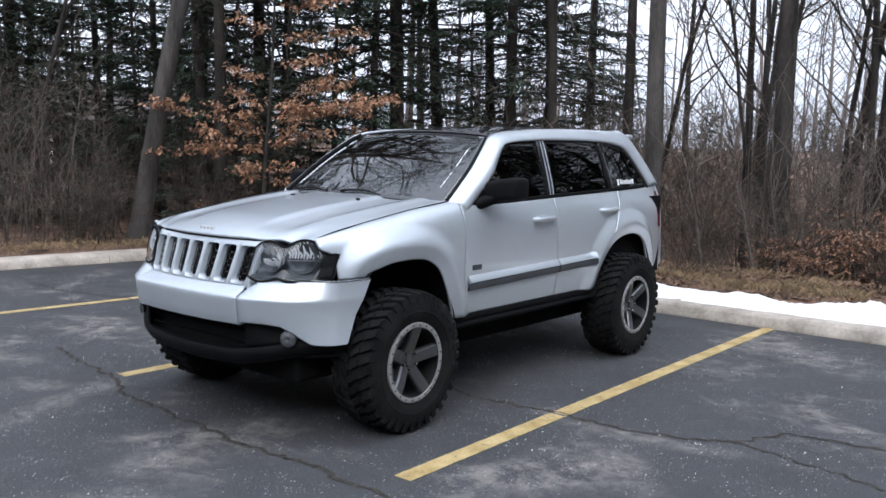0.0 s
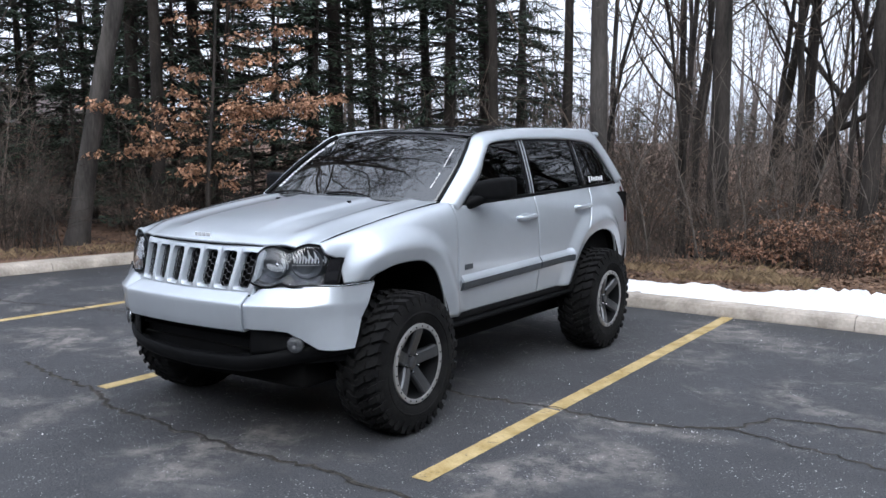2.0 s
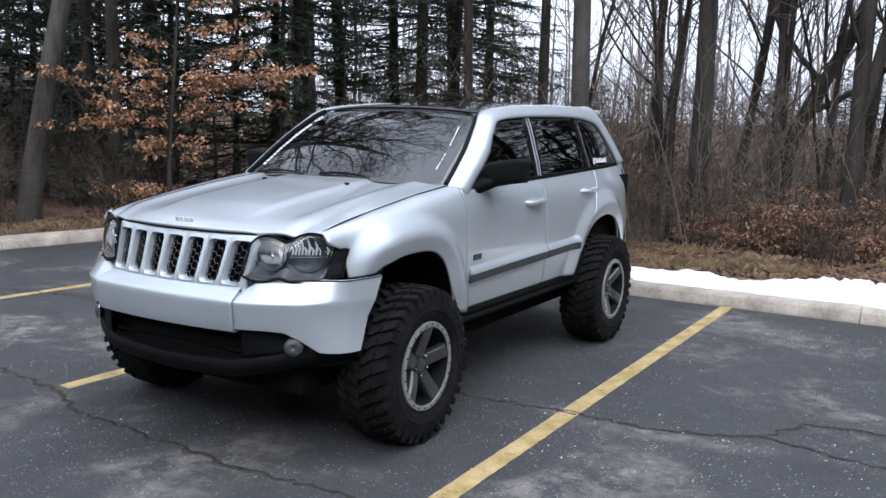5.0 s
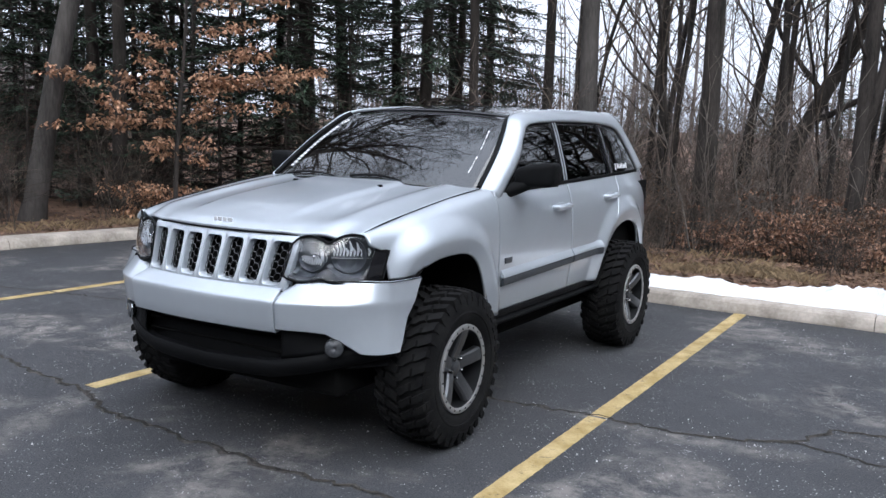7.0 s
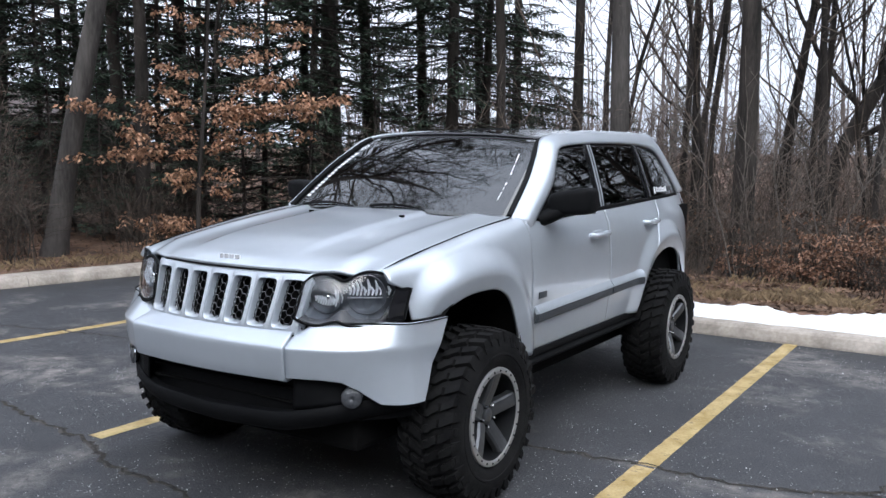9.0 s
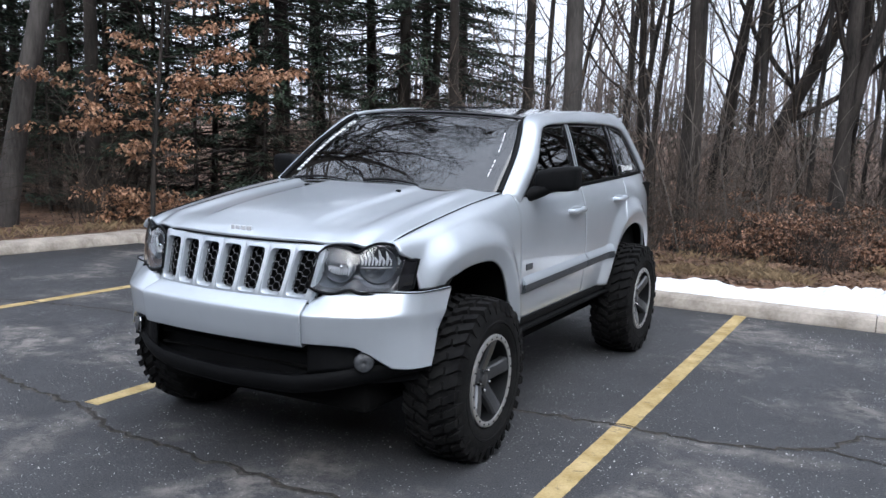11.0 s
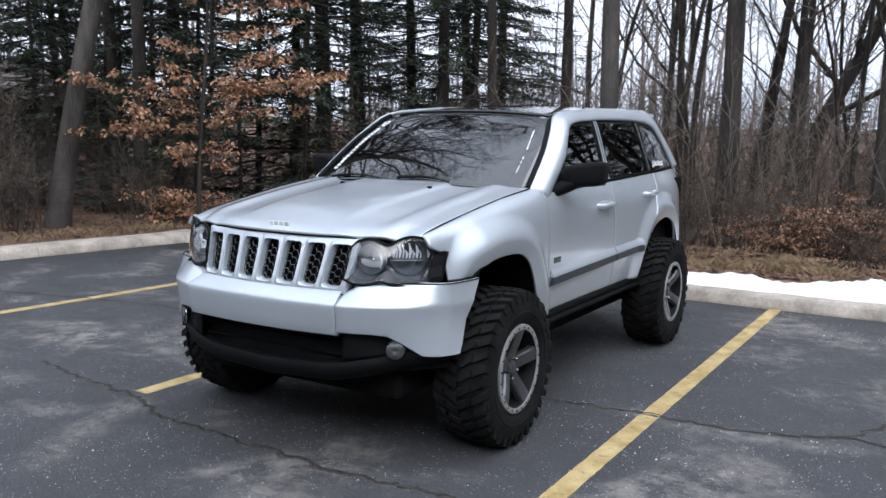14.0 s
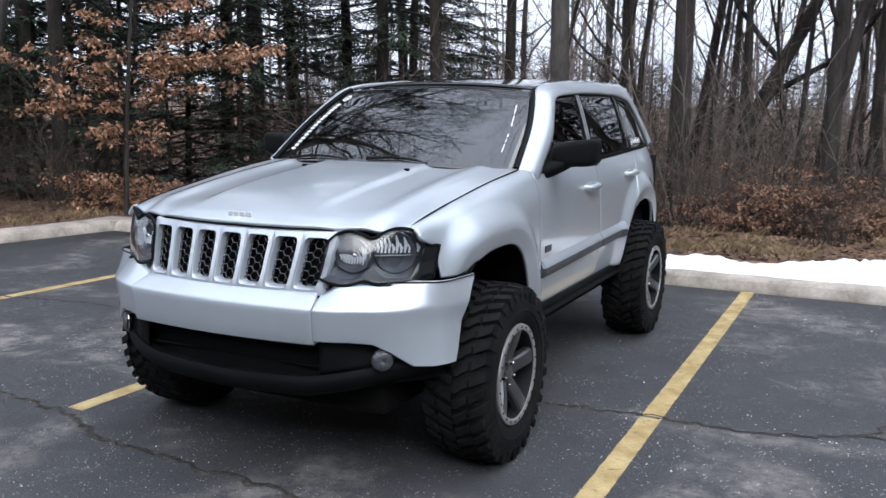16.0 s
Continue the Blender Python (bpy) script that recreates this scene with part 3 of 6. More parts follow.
def side_window(name, ya, yb, mat, inset, label="", low=0.0, nu=26, nv=14):
    rows = []
    for j in range(nv):
        row = []
        for i in range(nu):
            v = j / (nv - 1)
            y = lerp(ya, yb, i / (nu - 1))
            lo = belt_z(y) - 0.012 + low
            z = lerp(lo, max(lo + 0.002, glass_top(y)), v)
            row.append((side_glass_x(y, z) - inset, y, z))
        rows.append(row)
    v, f = sheet(rows)
    for side in (0, 1):
        vv, ff = (v, f) if side == 0 else mirrored(v, f)
        ob = thicken(mesh(name, vv, ff, mat, car, label), 0.005)
    return ob


side_window("front_door_window", 0.80, 1.70, TINT_SIDE, 0.004, "dark tinted door glass")
side_window("rear_door_window", 1.80, 2.60, TINT_SIDE, 0.004, "dark tinted door glass")
side_window("quarter_window", 2.68, 3.415, TINT_SIDE, 0.004, "dark tinted quarter glass")


def upright(name, ya, yb, slant, width, mat, proud, label="", z0=0.0):
    """A strip up the side glass between two windows."""
    rows = []
    for j in range(12):
        v = j / 11
        row = []
        for w in (-1, -0.8, 0.8, 1):
            y = lerp(ya, yb, v) + w * width / 2
            lo = belt_z(y) - 0.01
            z = lerp(lo, glass_top(y) - 0.004, v)
            row.append((side_glass_x(y, z) + (proud if abs(w) < 1 else -0.004), y, z))
        rows.append(row)
    v, f = sheet(rows)
    for side in (0, 1):
        vv, ff = (v, f) if side == 0 else mirrored(v, f)
        mesh(name, vv, ff, mat, car, label)


upright("centre_pillar", 1.745, 1.755, 0, 0.115, BLACK_GLOSS, 0.002, "black pillar trim")
upright("window_divider", 2.69, 2.60, 0, 0.085, BLACK_GLOSS, 0.002, "black window divider")
upright("door_frame_trim", 1.735, 1.738, 0, 0.012, PAINT, 0.007, "thin silver door edge")
upright("door_frame_trim", 1.775, 1.778, 0, 0.012, PAINT, 0.007, "thin silver door edge")
# black weatherstrip along the bottom of the side windows
rows = []
for y in np.linspace(0.80, 3.40, 60):
    z = belt_z(y)
    rows.append([(side_glass_x(y, z) + 0.004, y, z + 0.018), (body_x(y, z) + 0.004, y, z + 0.016), (body_x(y, z) + 0.006, y, z - 0.004), (body_x(y, z) - 0.006, y, z - 0.008)])
v, f = sheet(rows)
for side in (0, 1):
    vv, ff = (v, f) if side == 0 else mirrored(v, f)
    mesh("window_sill_strip", vv, ff, BLACK_PLASTIC, car)

# windscreen, roof, hood
edge_ws = [p for p in outer if p[1] <= 1.245]
rows = []
for k in range(22):
    s = k / 21
    e = bent(edge_ws, 22)[k] + np.array([-0.004, -0.004, -0.002])
    c = np.array([0.0, lerp(0.41, 1.165, s), lerp(1.350, 1.792, s) + 0.02 * math.sin(math.pi * s)])
    row = []
    for q in np.linspace(-1, 1, 33):
        row.append((q * e[0], lerp(c[1], e[1], abs(q) ** 2.2), lerp(c[2], e[2], abs(q) ** 2.2)))
    rows.append(row)
WS = rows
v, f = sheet(rows)
windscreen = thicken(mesh("windscreen", v, f, TINT, car, "dark tinted windscreen glass"), 0.006)
for sx in (1, -1):
    pts = [(sx * (p[0] - 0.006), p[1] - 0.004, p[2] + 0.001) for p in bent(edge_ws, 24)[1:]]
    v, f = tube(pts, [0.017] * 23, 8)
    mesh("windscreen_seal", v, f, BLACK_PLASTIC, car)
# black border of the windscreen's top edge and the black roof skin
roof_edge = [p for p in outer if 1.235 <= p[1] <= 3.31 and p[2] > 1.74]
re = bent(roof_edge, 40)
rows = []
for k, e in enumerate(re):
    s = k / 39
    row = []
    for q in np.linspace(-1, 1, 33):
        a = abs(q)
        cy = e[1] - 0.075 * (1 - s) ** 3
        row.append((q * (e[0] + 0.004), lerp(cy, e[1], a**2.2), e[2] + 0.034 * (1 - a**2.4)))
    rows.append(row)
v, f = sheet(rows)
thicken(mesh("roof_panel", v, f, BLACK_GLOSS, car, "gloss black roof skin"), 0.012)
ROOF = rows
# sunroof seam and rear roof spoiler
for k in (9, 20):
    r0, r1 = ROOF[k], ROOF[k + 1]
    line = [(p[0] * 0.8, p[1], p[2] + 0.003 - 0.004) for p in r0[4:-4]]
    tv, tf = tube(line, [0.006] * len(line), 5)
    mesh("sunroof_seam", tv, tf, BLACK_PLASTIC, car)
bm = box(-0.60, 0.60, 3.27, 3.47, 1.795, 1.84, 0.018, 3)
part("roof_spoiler", bm, PAINT, car, "silver roof spoiler", True)

HOOD_C = bent([(0, -0.742, 1.158), (0, -0.66, 1.196), (0, -0.5, 1.233), (0, -0.22, 1.278), (0, 0.2, 1.326), (0, 0.47, 1.350)], 60)
HOOD_E = bent([(0.762, -0.552, 1.166), (0.768, -0.40, 1.202), (0.774, -0.18, 1.240), (0.784, 0.21, 1.300), (0.795, 0.598, 1.345)], 60)


def hood_point(q, s):
    """q across (-1..1), s back (0..1)."""
    k = s * 59
    i = min(58, int(k))
    c, e = lerp(HOOD_C[i], HOOD_C[i + 1], k - i), lerp(HOOD_E[i], HOOD_E[i + 1], k - i)
    a = abs(q)
    x = e[0] * a
    y = lerp(c[1], e[1], a**2.3)
    z = lerp(c[2], e[2], a**2.0)
    # raised centre, shallow valleys and shoulder creases
    dome = 0.014 * (1 - step(0.30, 0.36, x)) * step(0.08, 0.35, s)
    valley = -0.006 * math.sin(math.pi * min(1, max(0, (x - 0.34) / 0.24))) * step(0.05, 0.3, s)
    ridge = 0.010 * math.exp(-(((x - 0.60) / 0.055) ** 2)) * step(0.0, 0.2, s)
    # scalloped front over the twin round lamps
    if s < 0.16:
        bow = -0.016 * math.exp(-(((x - 0.655) / 0.04) ** 2)) - 0.006 * math.exp(-(((x - 0.48) / 0.05) ** 2))
        z += bow * (1 - s / 0.16)
    return (math.copysign(x, q) if q else 0.0, y, z + dome + valley + ridge)


rows = [[hood_point(q, s) for q in np.linspace(-1, 1, 97)] for s in np.linspace(0, 1, 70)]
v, f = sheet(rows)
hood = thicken(mesh("hood", v, f, PAINT, car), 0.02)
# lip below the hood's front edge
rows = [[hood_point(q, 0) for q in np.linspace(-1, 1, 97)], [(p[0], p[1] + 0.008, p[2] - 0.010) for p in [hood_point(q, 0) for q in np.linspace(-1, 1, 97)]], [(p[0] * 0.99, p[1] + 0.05, p[2] - 0.010) for p in [hood_point(q, 0) for q in np.linspace(-1, 1, 97)]]]
v, f = sheet(rows)
mesh("hood_lip", v, [tuple(reversed(q)) for q in f], PAINT, hood)
for sx in (-1, 1):
    c = hood_point(sx * 0.40, 0.80)
    part("washer_nozzle", box(c[0] - 0.012, c[0] + 0.012, c[1] - 0.012, c[1] + 0.012, c[2] - 0.004, c[2] + 0.010, 0.004), BLACK_PLASTIC, hood)
# the maker's badge on the hood's nose as plain shapes
for x, w in ((-0.052, 0.022), (-0.022, 0.028), (0.012, 0.028), (0.048, 0.030)):
    c = hood_point(x / 0.765, 0.055)
    part("badge", box(c[0] - w / 2, c[0] + w / 2, c[1] - 0.006, c[1] + 0.004, c[2] - 0.004, c[2] + 0.019, 0.003), LAMP_SILVER, hood, "raised silver badge shape")
# dark shut lines along the hood's edges
for sx in (1, -1):
    pts = [(sx * (p[0] + 0.002), p[1], p[2] + 0.0005) for p in HOOD_E[1:-1]]
    v, f = tube(pts, [0.0035] * len(pts), 5)
    mesh("hood_gap", v, f, UNDER, car)
# cowl and wipers
rows = [[(p[0] * 1.0, p[1] + 0.05, p[2] + 0.004) for p in WS[0]], [(p[0] * 1.0, p[1] - 0.02, p[2] - 0.012) for p in WS[0]], [(p[0] * 0.99, p[1] - 0.03, p[2] - 0.06) for p in WS[0]]]
v, f = sheet(rows)
mesh("cowl", v, f, BLACK_PLASTIC, car)


def ws_point(q, s, lift):
    i, j = s * 21, (q + 1) / 2 * 32
    a, b = WS[min(20, int(i))], WS[min(21, int(i) + 1)]
    jj = min(31, int(j))
    p = lerp(lerp(np.array(a[jj]), np.array(a[jj + 1]), j - jj), lerp(np.array(b[jj]), np.array(b[jj + 1]), j - jj), i - int(i))
    return (p[0], p[1] - lift * 0.5, p[2] + lift * 0.85)


for q0, q1 in ((-0.78, -0.20), (-0.05, 0.42)):
    arm = [ws_point(lerp(q0, q1, t), 0.012 + 0.045 * math.sin(math.pi * (0.15 + t * 0.8)), 0.012) for t in np.linspace(0, 1, 10)]
    v, f = tube(arm, [lerp(0.009, 0.004, i / 9) for i in range(10)], 5)
    wiper = mesh("wiper", v, f, BLACK_PLASTIC, car)


def glass_mark(qc, sc, wq, hs, name="window_decal"):
    c = [ws_point(qc - wq / 2, sc - hs / 2, 0.0035), ws_point(qc + wq / 2, sc - hs / 2, 0.0035), ws_point(qc + wq / 2, sc + hs / 2, 0.0035), ws_point(qc - wq / 2, sc + hs / 2, 0.0035)]
    mesh(name, c, [(0, 1, 2, 3)], DECAL, windscreen, "white vinyl lettering bar", smooth=False)


marks = random.Random(3)
for k in range(15):
    s = 0.16 + 0.04 * k
    glass_mark(-0.868 + 0.012 * k / 15, s, 0.046, marks.uniform(0.022, 0.032))
for k in range(12):
    w = 2 * math.pi * k / 12
    glass_mark(-0.850 + 0.030 * math.cos(w), 0.82 + 0.035 * math.sin(w), 0.012, 0.016)
glass_mark(-0.850, 0.82, 0.022, 0.02)
for k in range(26):
    s = 0.20 + 0.018 * k + (0.09 if k > 10 else 0)
    if k not in (5, 8, 18):
        glass_mark(0.868, s, marks.uniform(0.006, 0.011), marks.uniform(0.008, 0.013))


def window_mark(y0, y1, z0, z1):
    pts = [(side_glass_x(y, z) + 0.0005, y, z) for y, z in ((y0, z0), (y1, z0), (y1, z1), (y0, z1))]
    mesh("window_decal", pts, [(0, 1, 2, 3)], DECAL, car, "white sticker bar on the quarter glass", smooth=False)


window_mark(2.80, 2.83, 1.405, 1.455)
for k in range(7):
    window_mark(2.85 + k * 0.038, 2.878 + k * 0.038, 1.415, 1.447 if k % 3 else 1.455)

# ---- front end ----
# plan line of the front, from the middle outward
BUMP = [(0.0, -0.895), (0.20, -0.888), (0.40, -0.868), (0.476, -0.855), (0.56, -0.825), (0.66, -0.775), (0.755, -0.71), (0.845, -0.615), (0.903, -0.525), (0.917, -0.485), (0.936, -0.38), (0.946, -0.275)]
FACE = [(0.0, -0.775), (0.30, -0.765), (0.50, -0.735), (0.62, -0.69), (0.72, -0.62), (0.80, -0.535), (0.85, -0.45), (0.875, -0.40)]


def bumper_low(x):
    return float(np.interp(x, [0, 0.478, 0.62, 0.70, 0.76, 0.83, 0.88, 0.94], [0.700, 0.700, 0.698, 0.690, 0.655, 0.592, 0.585, 0.588]))


_B = bent(BUMP, 160)


def _fast_strip(x0, x1, shift, as_rows=False):
    rows = []
    xs = [q[0] for q in _B]
    for i, p in enumerate(_B):
        if not (x0 <= p[0] <= x1):
            continue
        a, b = _B[max(0, i - 1)], _B[min(159, i + 1)]
        d = (b - a) / np.linalg.norm(b - a)
        nx, ny = -d[1] * -1, -d[0]
        x, y = p
        side = step(0.76, 0.93, x)
        lo = bumper_low(x)
        top = lerp(0.884, 0.940, step(0.475, 0.60, x))
        prof = [(lerp(0.16, 0.014, side), top + 0.004), (lerp(0.080, 0.008, side), top - 0.002), (lerp(0.070, 0.007, side), top - 0.010), (lerp(0.009, 0.003, side), lerp(0.847, 0.86, side)), (lerp(0.003, 0.001, side), lerp(0.842, 0.85, side)), (0.0, 0.837), (0.0005, 0.825), (0.004, 0.80), (0.010, 0.75), (lerp(0.016, -0.012, side), max(0.71, lo + 0.02) if lo > 0.66 else lo + 0.05), (lerp(0.020, -0.018, side), lo + 0.006), (lerp(0.034, -0.004, side), lo), (0.12, lo + 0.004)]
        row = []
        for ins, z in prof:
            row.append((x - nx * (ins - shift), y - ny * (ins - shift), z))
        rows.append(row)
    # cut the ends off along the wheel arch, and swell them to meet its flare
    for j in range(len(rows[0])):
        stop = None
        for i in range(len(rows)):
            px, py, pz = rows[i][j]
            if stop is None:
                edge = float(np.interp(pz, [0.57, 0.72, 0.94], [-0.472, -0.398, -0.278]))
                if py > edge and i:
                    qx, qy, qz = rows[i - 1][j]
                    t = (edge - qy) / max(1e-6, py - qy)
                    t = min(1.0, max(0.0, t))
                    stop = (lerp(qx, px, t), lerp(qy, py, t), lerp(qz, pz, t))
            if stop is not None:
                px, py, pz = stop
            rows[i][j] = (px, py, pz)
    return rows if as_rows else sheet(rows)


front_bumper = empty("front_bumper", "silver upper bumper over black lower valance", "")
front_bumper.parent = car
del front_bumper["label"]
half_rows = _fast_strip(-1, 0.479, 0.010, True)
cv, cf = sheet([[(-p[0], p[1], p[2]) for p in r] for r in reversed(half_rows[1:])] + half_rows)
cf = [tuple(reversed(q)) for q in cf]
thicken(mesh("bumper_centre", cv, cf, PAINT, front_bumper), 0.014)
v, f = _fast_strip(0.462, 1.0, 0.0)
for side in (0, 1):
    vv, ff = (v, [tuple(reversed(q)) for q in f]) if side == 0 else (mirrored(v, f)[0], f)
    mesh("bumper_corner", vv, ff, PAINT, front_bumper)

# black lower valance with the wide mouth and fog lamp pockets
VAL = bent([(0.0, -0.845), (0.30, -0.835), (0.50, -0.80), (0.64, -0.735), (0.76, -0.645), (0.84, -0.56), (0.895, -0.47), (0.91, -0.44)], 80)


def valance_rows(z_of):
    rows = []
    for i, p in enumerate(VAL):
        a, b = VAL[max(0, i - 1)], VAL[min(79, i + 1)]
        d = (b - a) / np.linalg.norm(b - a)
        nx, ny = d[1], -d[0]
        rows.append([(p[0] - nx * ins, p[1] - ny * ins, z) for ins, z in z_of(p[0])])
    return rows


def low_lip(x):
    b = float(np.interp(x, [0, 0.4, 0.6, 0.8, 0.91], [0.425, 0.44, 0.475, 0.52, 0.545]))
    t = min(b + 0.10, bumper_low(x) + 0.008)
    h = t - b
    return [(0.05, t), (0.016, t - 0.004), (0.004, t - 0.2 * h), (0.004, t - 0.45 * h), (0.02, t - 0.75 * h), (0.06, b), (0.25, b + 0.01)]


def back_fill(x):
    return [(0.10, 0.72), (0.085, 0.66), (0.08, 0.58), (0.07, 0.50)]


for z_of, name, label in ((low_lip, "lower_lip", "black plastic chin"), (back_fill, "valance", "black recessed valance")):
    v, f = sheet(valance_rows(z_of))
    cv, cf = joined((v, [tuple(reversed(q)) for q in f]), (mirrored(v, f)[0], f))
    mesh(name, cv, cf, BLACK_PLASTIC, front_bumper, label)
# side cheeks either side of the mouth
cheek_rows = []
for i, p in enumerate(VAL):
    if 0.47 <= p[0] <= 0.90:
        a, b = VAL[max(0, i - 1)], VAL[min(79, i + 1)]
        d = (b - a) / np.linalg.norm(b - a)
        nx, ny = d[1], -d[0]
        hi = bumper_low(p[0]) + 0.05
        lo = min(low_lip(p[0])[0][1], hi - 0.004) - 0.002
        pocket = 0.012 * math.exp(-(((p[0] - 0.66) / 0.09) ** 4))
        cheek_rows.append([(p[0] - nx * ins, p[1] - ny * ins, z) for ins, z in ((0.05, hi), (0.02 + pocket, lerp(hi, lo, 0.12)), (0.016 + pocket * 1.2, lerp(hi, lo, 0.5)), (0.014 + pocket, lerp(hi, lo, 0.88)), (0.02, lo))])
v, f = sheet(cheek_rows)
for side in (0, 1):
    vv, ff = (v, [tuple(reversed(q)) for q in f]) if side == 0 else (mirrored(v, f)[0], f)
    thicken(mesh("valance_cheek", vv, ff, BLACK_PLASTIC, front_bumper), 0.004, 0.0)
# mesh bars deep in the mouth
for z in (0.57, 0.63):
    part("mouth_bar", box(-0.46, 0.46, -0.77, -0.75, z, z + 0.012, 0.004), UNDER, front_bumper)


def disc_lamp(name, centre, facing, r, depth, mat, parent, n=28):
    """A round lamp: dished reflector with a rim, facing a way in plan (degrees from -y towards +x)."""
    prof = [(-0.004, r * 1.04), (0.0, r * 1.0), (-0.006, r * 0.95), (-depth * 0.5, r * 0.75), (-depth * 0.9, r * 0.4), (-depth, r * 0.05)]
    v, f = spin(prof, n)
    m = Matrix.Translation(centre) @ Matrix.Rotation(radians(-90 + facing), 4, "Z")
    return mesh(name, [m @ Vector(p) for p in v], f, mat, parent)


def dome_lens(name, centre, facing, r, bulge, mat, parent, n=28, at=0.006):
    prof = [(at, r), (at + bulge * 0.5, r * 0.85), (at + bulge * 0.85, r * 0.5), (at + bulge, r * 0.02)]
    v, f = spin(prof, n)
    m = Matrix.Translation(centre) @ Matrix.Rotation(radians(-90 + facing), 4, "Z")
    return thicken(mesh(name, [m @ Vector(p) for p in v], f, mat, parent), 0.003)


for sx in (1, -1):
    fog = empty("fog_lamp", "", "")
    fog.parent = front_bumper
    c = (sx * 0.712, -0.690, 0.622)
    disc_lamp("fog_bowl", c, sx * 36, 0.047, 0.035, CHROME, fog)
    dome_lens("fog_lens", c, sx * 36, 0.048, 0.014, FOG_GLASS, fog)

# ---- headlamps ----
LAMP_TOP = bent([(0.475, 1.108), (0.51, 1.138), (0.56, 1.150), (0.61, 1.138), (0.645, 1.122), (0.69, 1.150), (0.735, 1.164), (0.778, 1.152), (0.806, 1.118), (0.818, 1.090), (0.830, 1.084), (0.850, 1.086)], 72)
LAMP_LOW = bent([(0.455, 0.955), (0.50, 0.938), (0.56, 0.930), (0.60, 0.940), (0.635, 0.950), (0.67, 0.936), (0.71, 0.928), (0.75, 0.928), (0.775, 0.930), (0.79, 0.934), (0.81, 0.938), (0.838, 0.948)], 72)
_F = bent(FACE, 120)


def face_y(x, z=1.0):
    return float(np.interp(abs(x), [p[0] for p in _F], [p[1] for p in _F])) + 0.26 * (z - 1.03) * (1 - 0.6 * step(0.6, 0.85, abs(x)))


for sx in (1, -1):
    lamp = empty("headlamp", "", "")
    lamp.parent = car
    rows_h, rows_l, rows_b = [], [], []
    for a, b in zip(LAMP_LOW, LAMP_TOP):
        row_h, row_l = [], []
        for v in np.linspace(0, 1, 14):
            x, z = lerp(a[0], b[0], v), lerp(a[1], b[1], v)
            y = face_y(x, z)
            back = 0.050 * min(1.0, 4 * v, 4 * (1 - v)) * (1 - step(0.805, 0.825, x)) * step(0.455, 0.50, x)
            row_h.append((sx * x, y + 0.012 + back, z))
            row_l.append((sx * x, y - 0.004 - 0.014 * math.sin(math.pi * v), z))
        rows_h.append(row_h)
        rows_l.append(row_l)
        # the dark bezel that fills the lamp below the two bowls
        mid = lerp(a[0], b[0], 0.2)
        top = 0.955 + 0.042 * math.exp(-(((mid - 0.640) / 0.035) ** 2)) + 0.018 * math.exp(-(((mid - 0.47) / 0.03) ** 2)) + 0.11 * step(0.765, 0.80, mid)
        row_b = []
        for v in np.linspace(0, 1, 6):
            z = lerp(a[1] + 0.003, max(a[1] + 0.012, min(top, b[1] - 0.01)), v)
            x = lerp(a[0], b[0], (z - a[1]) / (b[1] - a[1]))
            row_b.append((sx * x, face_y(x, z) + 0.004 + 0.020 * v, z))
        rows_b.append(row_b)
    turned = (lambda f: f) if sx < 0 else (lambda f: [tuple(reversed(q)) for q in f])
    v, f = sheet(rows_h)
    mesh("housing", v, turned(f), LAMP_GREY, lamp, "smoked grey lamp housing")
    n_in = next(i for i, p in enumerate(LAMP_TOP) if p[0] > 0.816)
    v, f = sheet(rows_b[:n_in])
    mesh("bezel", v, turned(f), BLACK_GLOSS, lamp, "black lower bezel")
    v, f = sheet(rows_l[:n_in])
    lens = mesh("lens", v, turned(f), CLEAR, lamp, "clear lamp lens")
    lens.visible_shadow = False
    thicken(lens, 0.003)
    v, f = sheet(rows_l[n_in - 1:])
    mesh("corner_cover", v, turned(f), BLACK_GLOSS, lamp, "black corner cover")
    # black rim round the lamp
    loop = [(sx * p[0], face_y(p[0], p[1]) - 0.004, p[1]) for p in list(LAMP_TOP) + list(reversed(LAMP_LOW))]
    loop.append(loop[0])
    v, f = tube(loop, [0.0065] * len(loop), 5, cap=False)
    mesh("lamp_seal", v, f, BLACK_PLASTIC, lamp)
    flutes = random.Random(17)
    for x, z, r, fc in ((0.566, 1.048, 0.072, 14), (0.716, 1.060, 0.086, 30)):
        c = (sx * x, face_y(x, z) + 0.022, z)
        bowl = disc_lamp("reflector", c, sx * fc, r, 0.045, LAMP_GREY, lamp)
        # pressed flutes, coloured pale for the sky they reflect: short and broad low in the inner bowl, long and fine
        # high in the outer one
        outer_bowl = r > 0.08
        for k in range(-5, 6):
            px = x + k * r * 0.15
            reach = math.sqrt(max(0.04, 1 - (k * 0.17) ** 2)) * r * 0.86
            up, low = (0.95, -0.05) if outer_bowl else (flutes.uniform(0.0, 0.12), -0.62)
            if not outer_bowl and k > 2:
                up, low = 0.7, -0.8
            if outer_bowl and flutes.random() < 0.25:
                up = 0.5
            dy = face_y(px, z) + 0.034
            line = [(sx * px, dy - 0.004, z + reach * up), (sx * (px + 0.003), dy + 0.008, z + reach * (up + low) / 2), (sx * px, dy + 0.002, z + reach * low)]
            mesh("flute", *tube(line, [r * 0.035, r * flutes.uniform(0.05, 0.09), r * 0.045], 6), LAMP_SILVER, bowl)
        if outer_bowl:
            line = [(sx * (x + k * r * 0.8), face_y(x + k * r * 0.8, z) + 0.026, z - 0.012) for k in np.linspace(-1, 1, 7)]
            mesh("ledge", *tube(line, [0.0022] * 7, 6), STEEL, bowl, "thin bright ledge across the bowl")
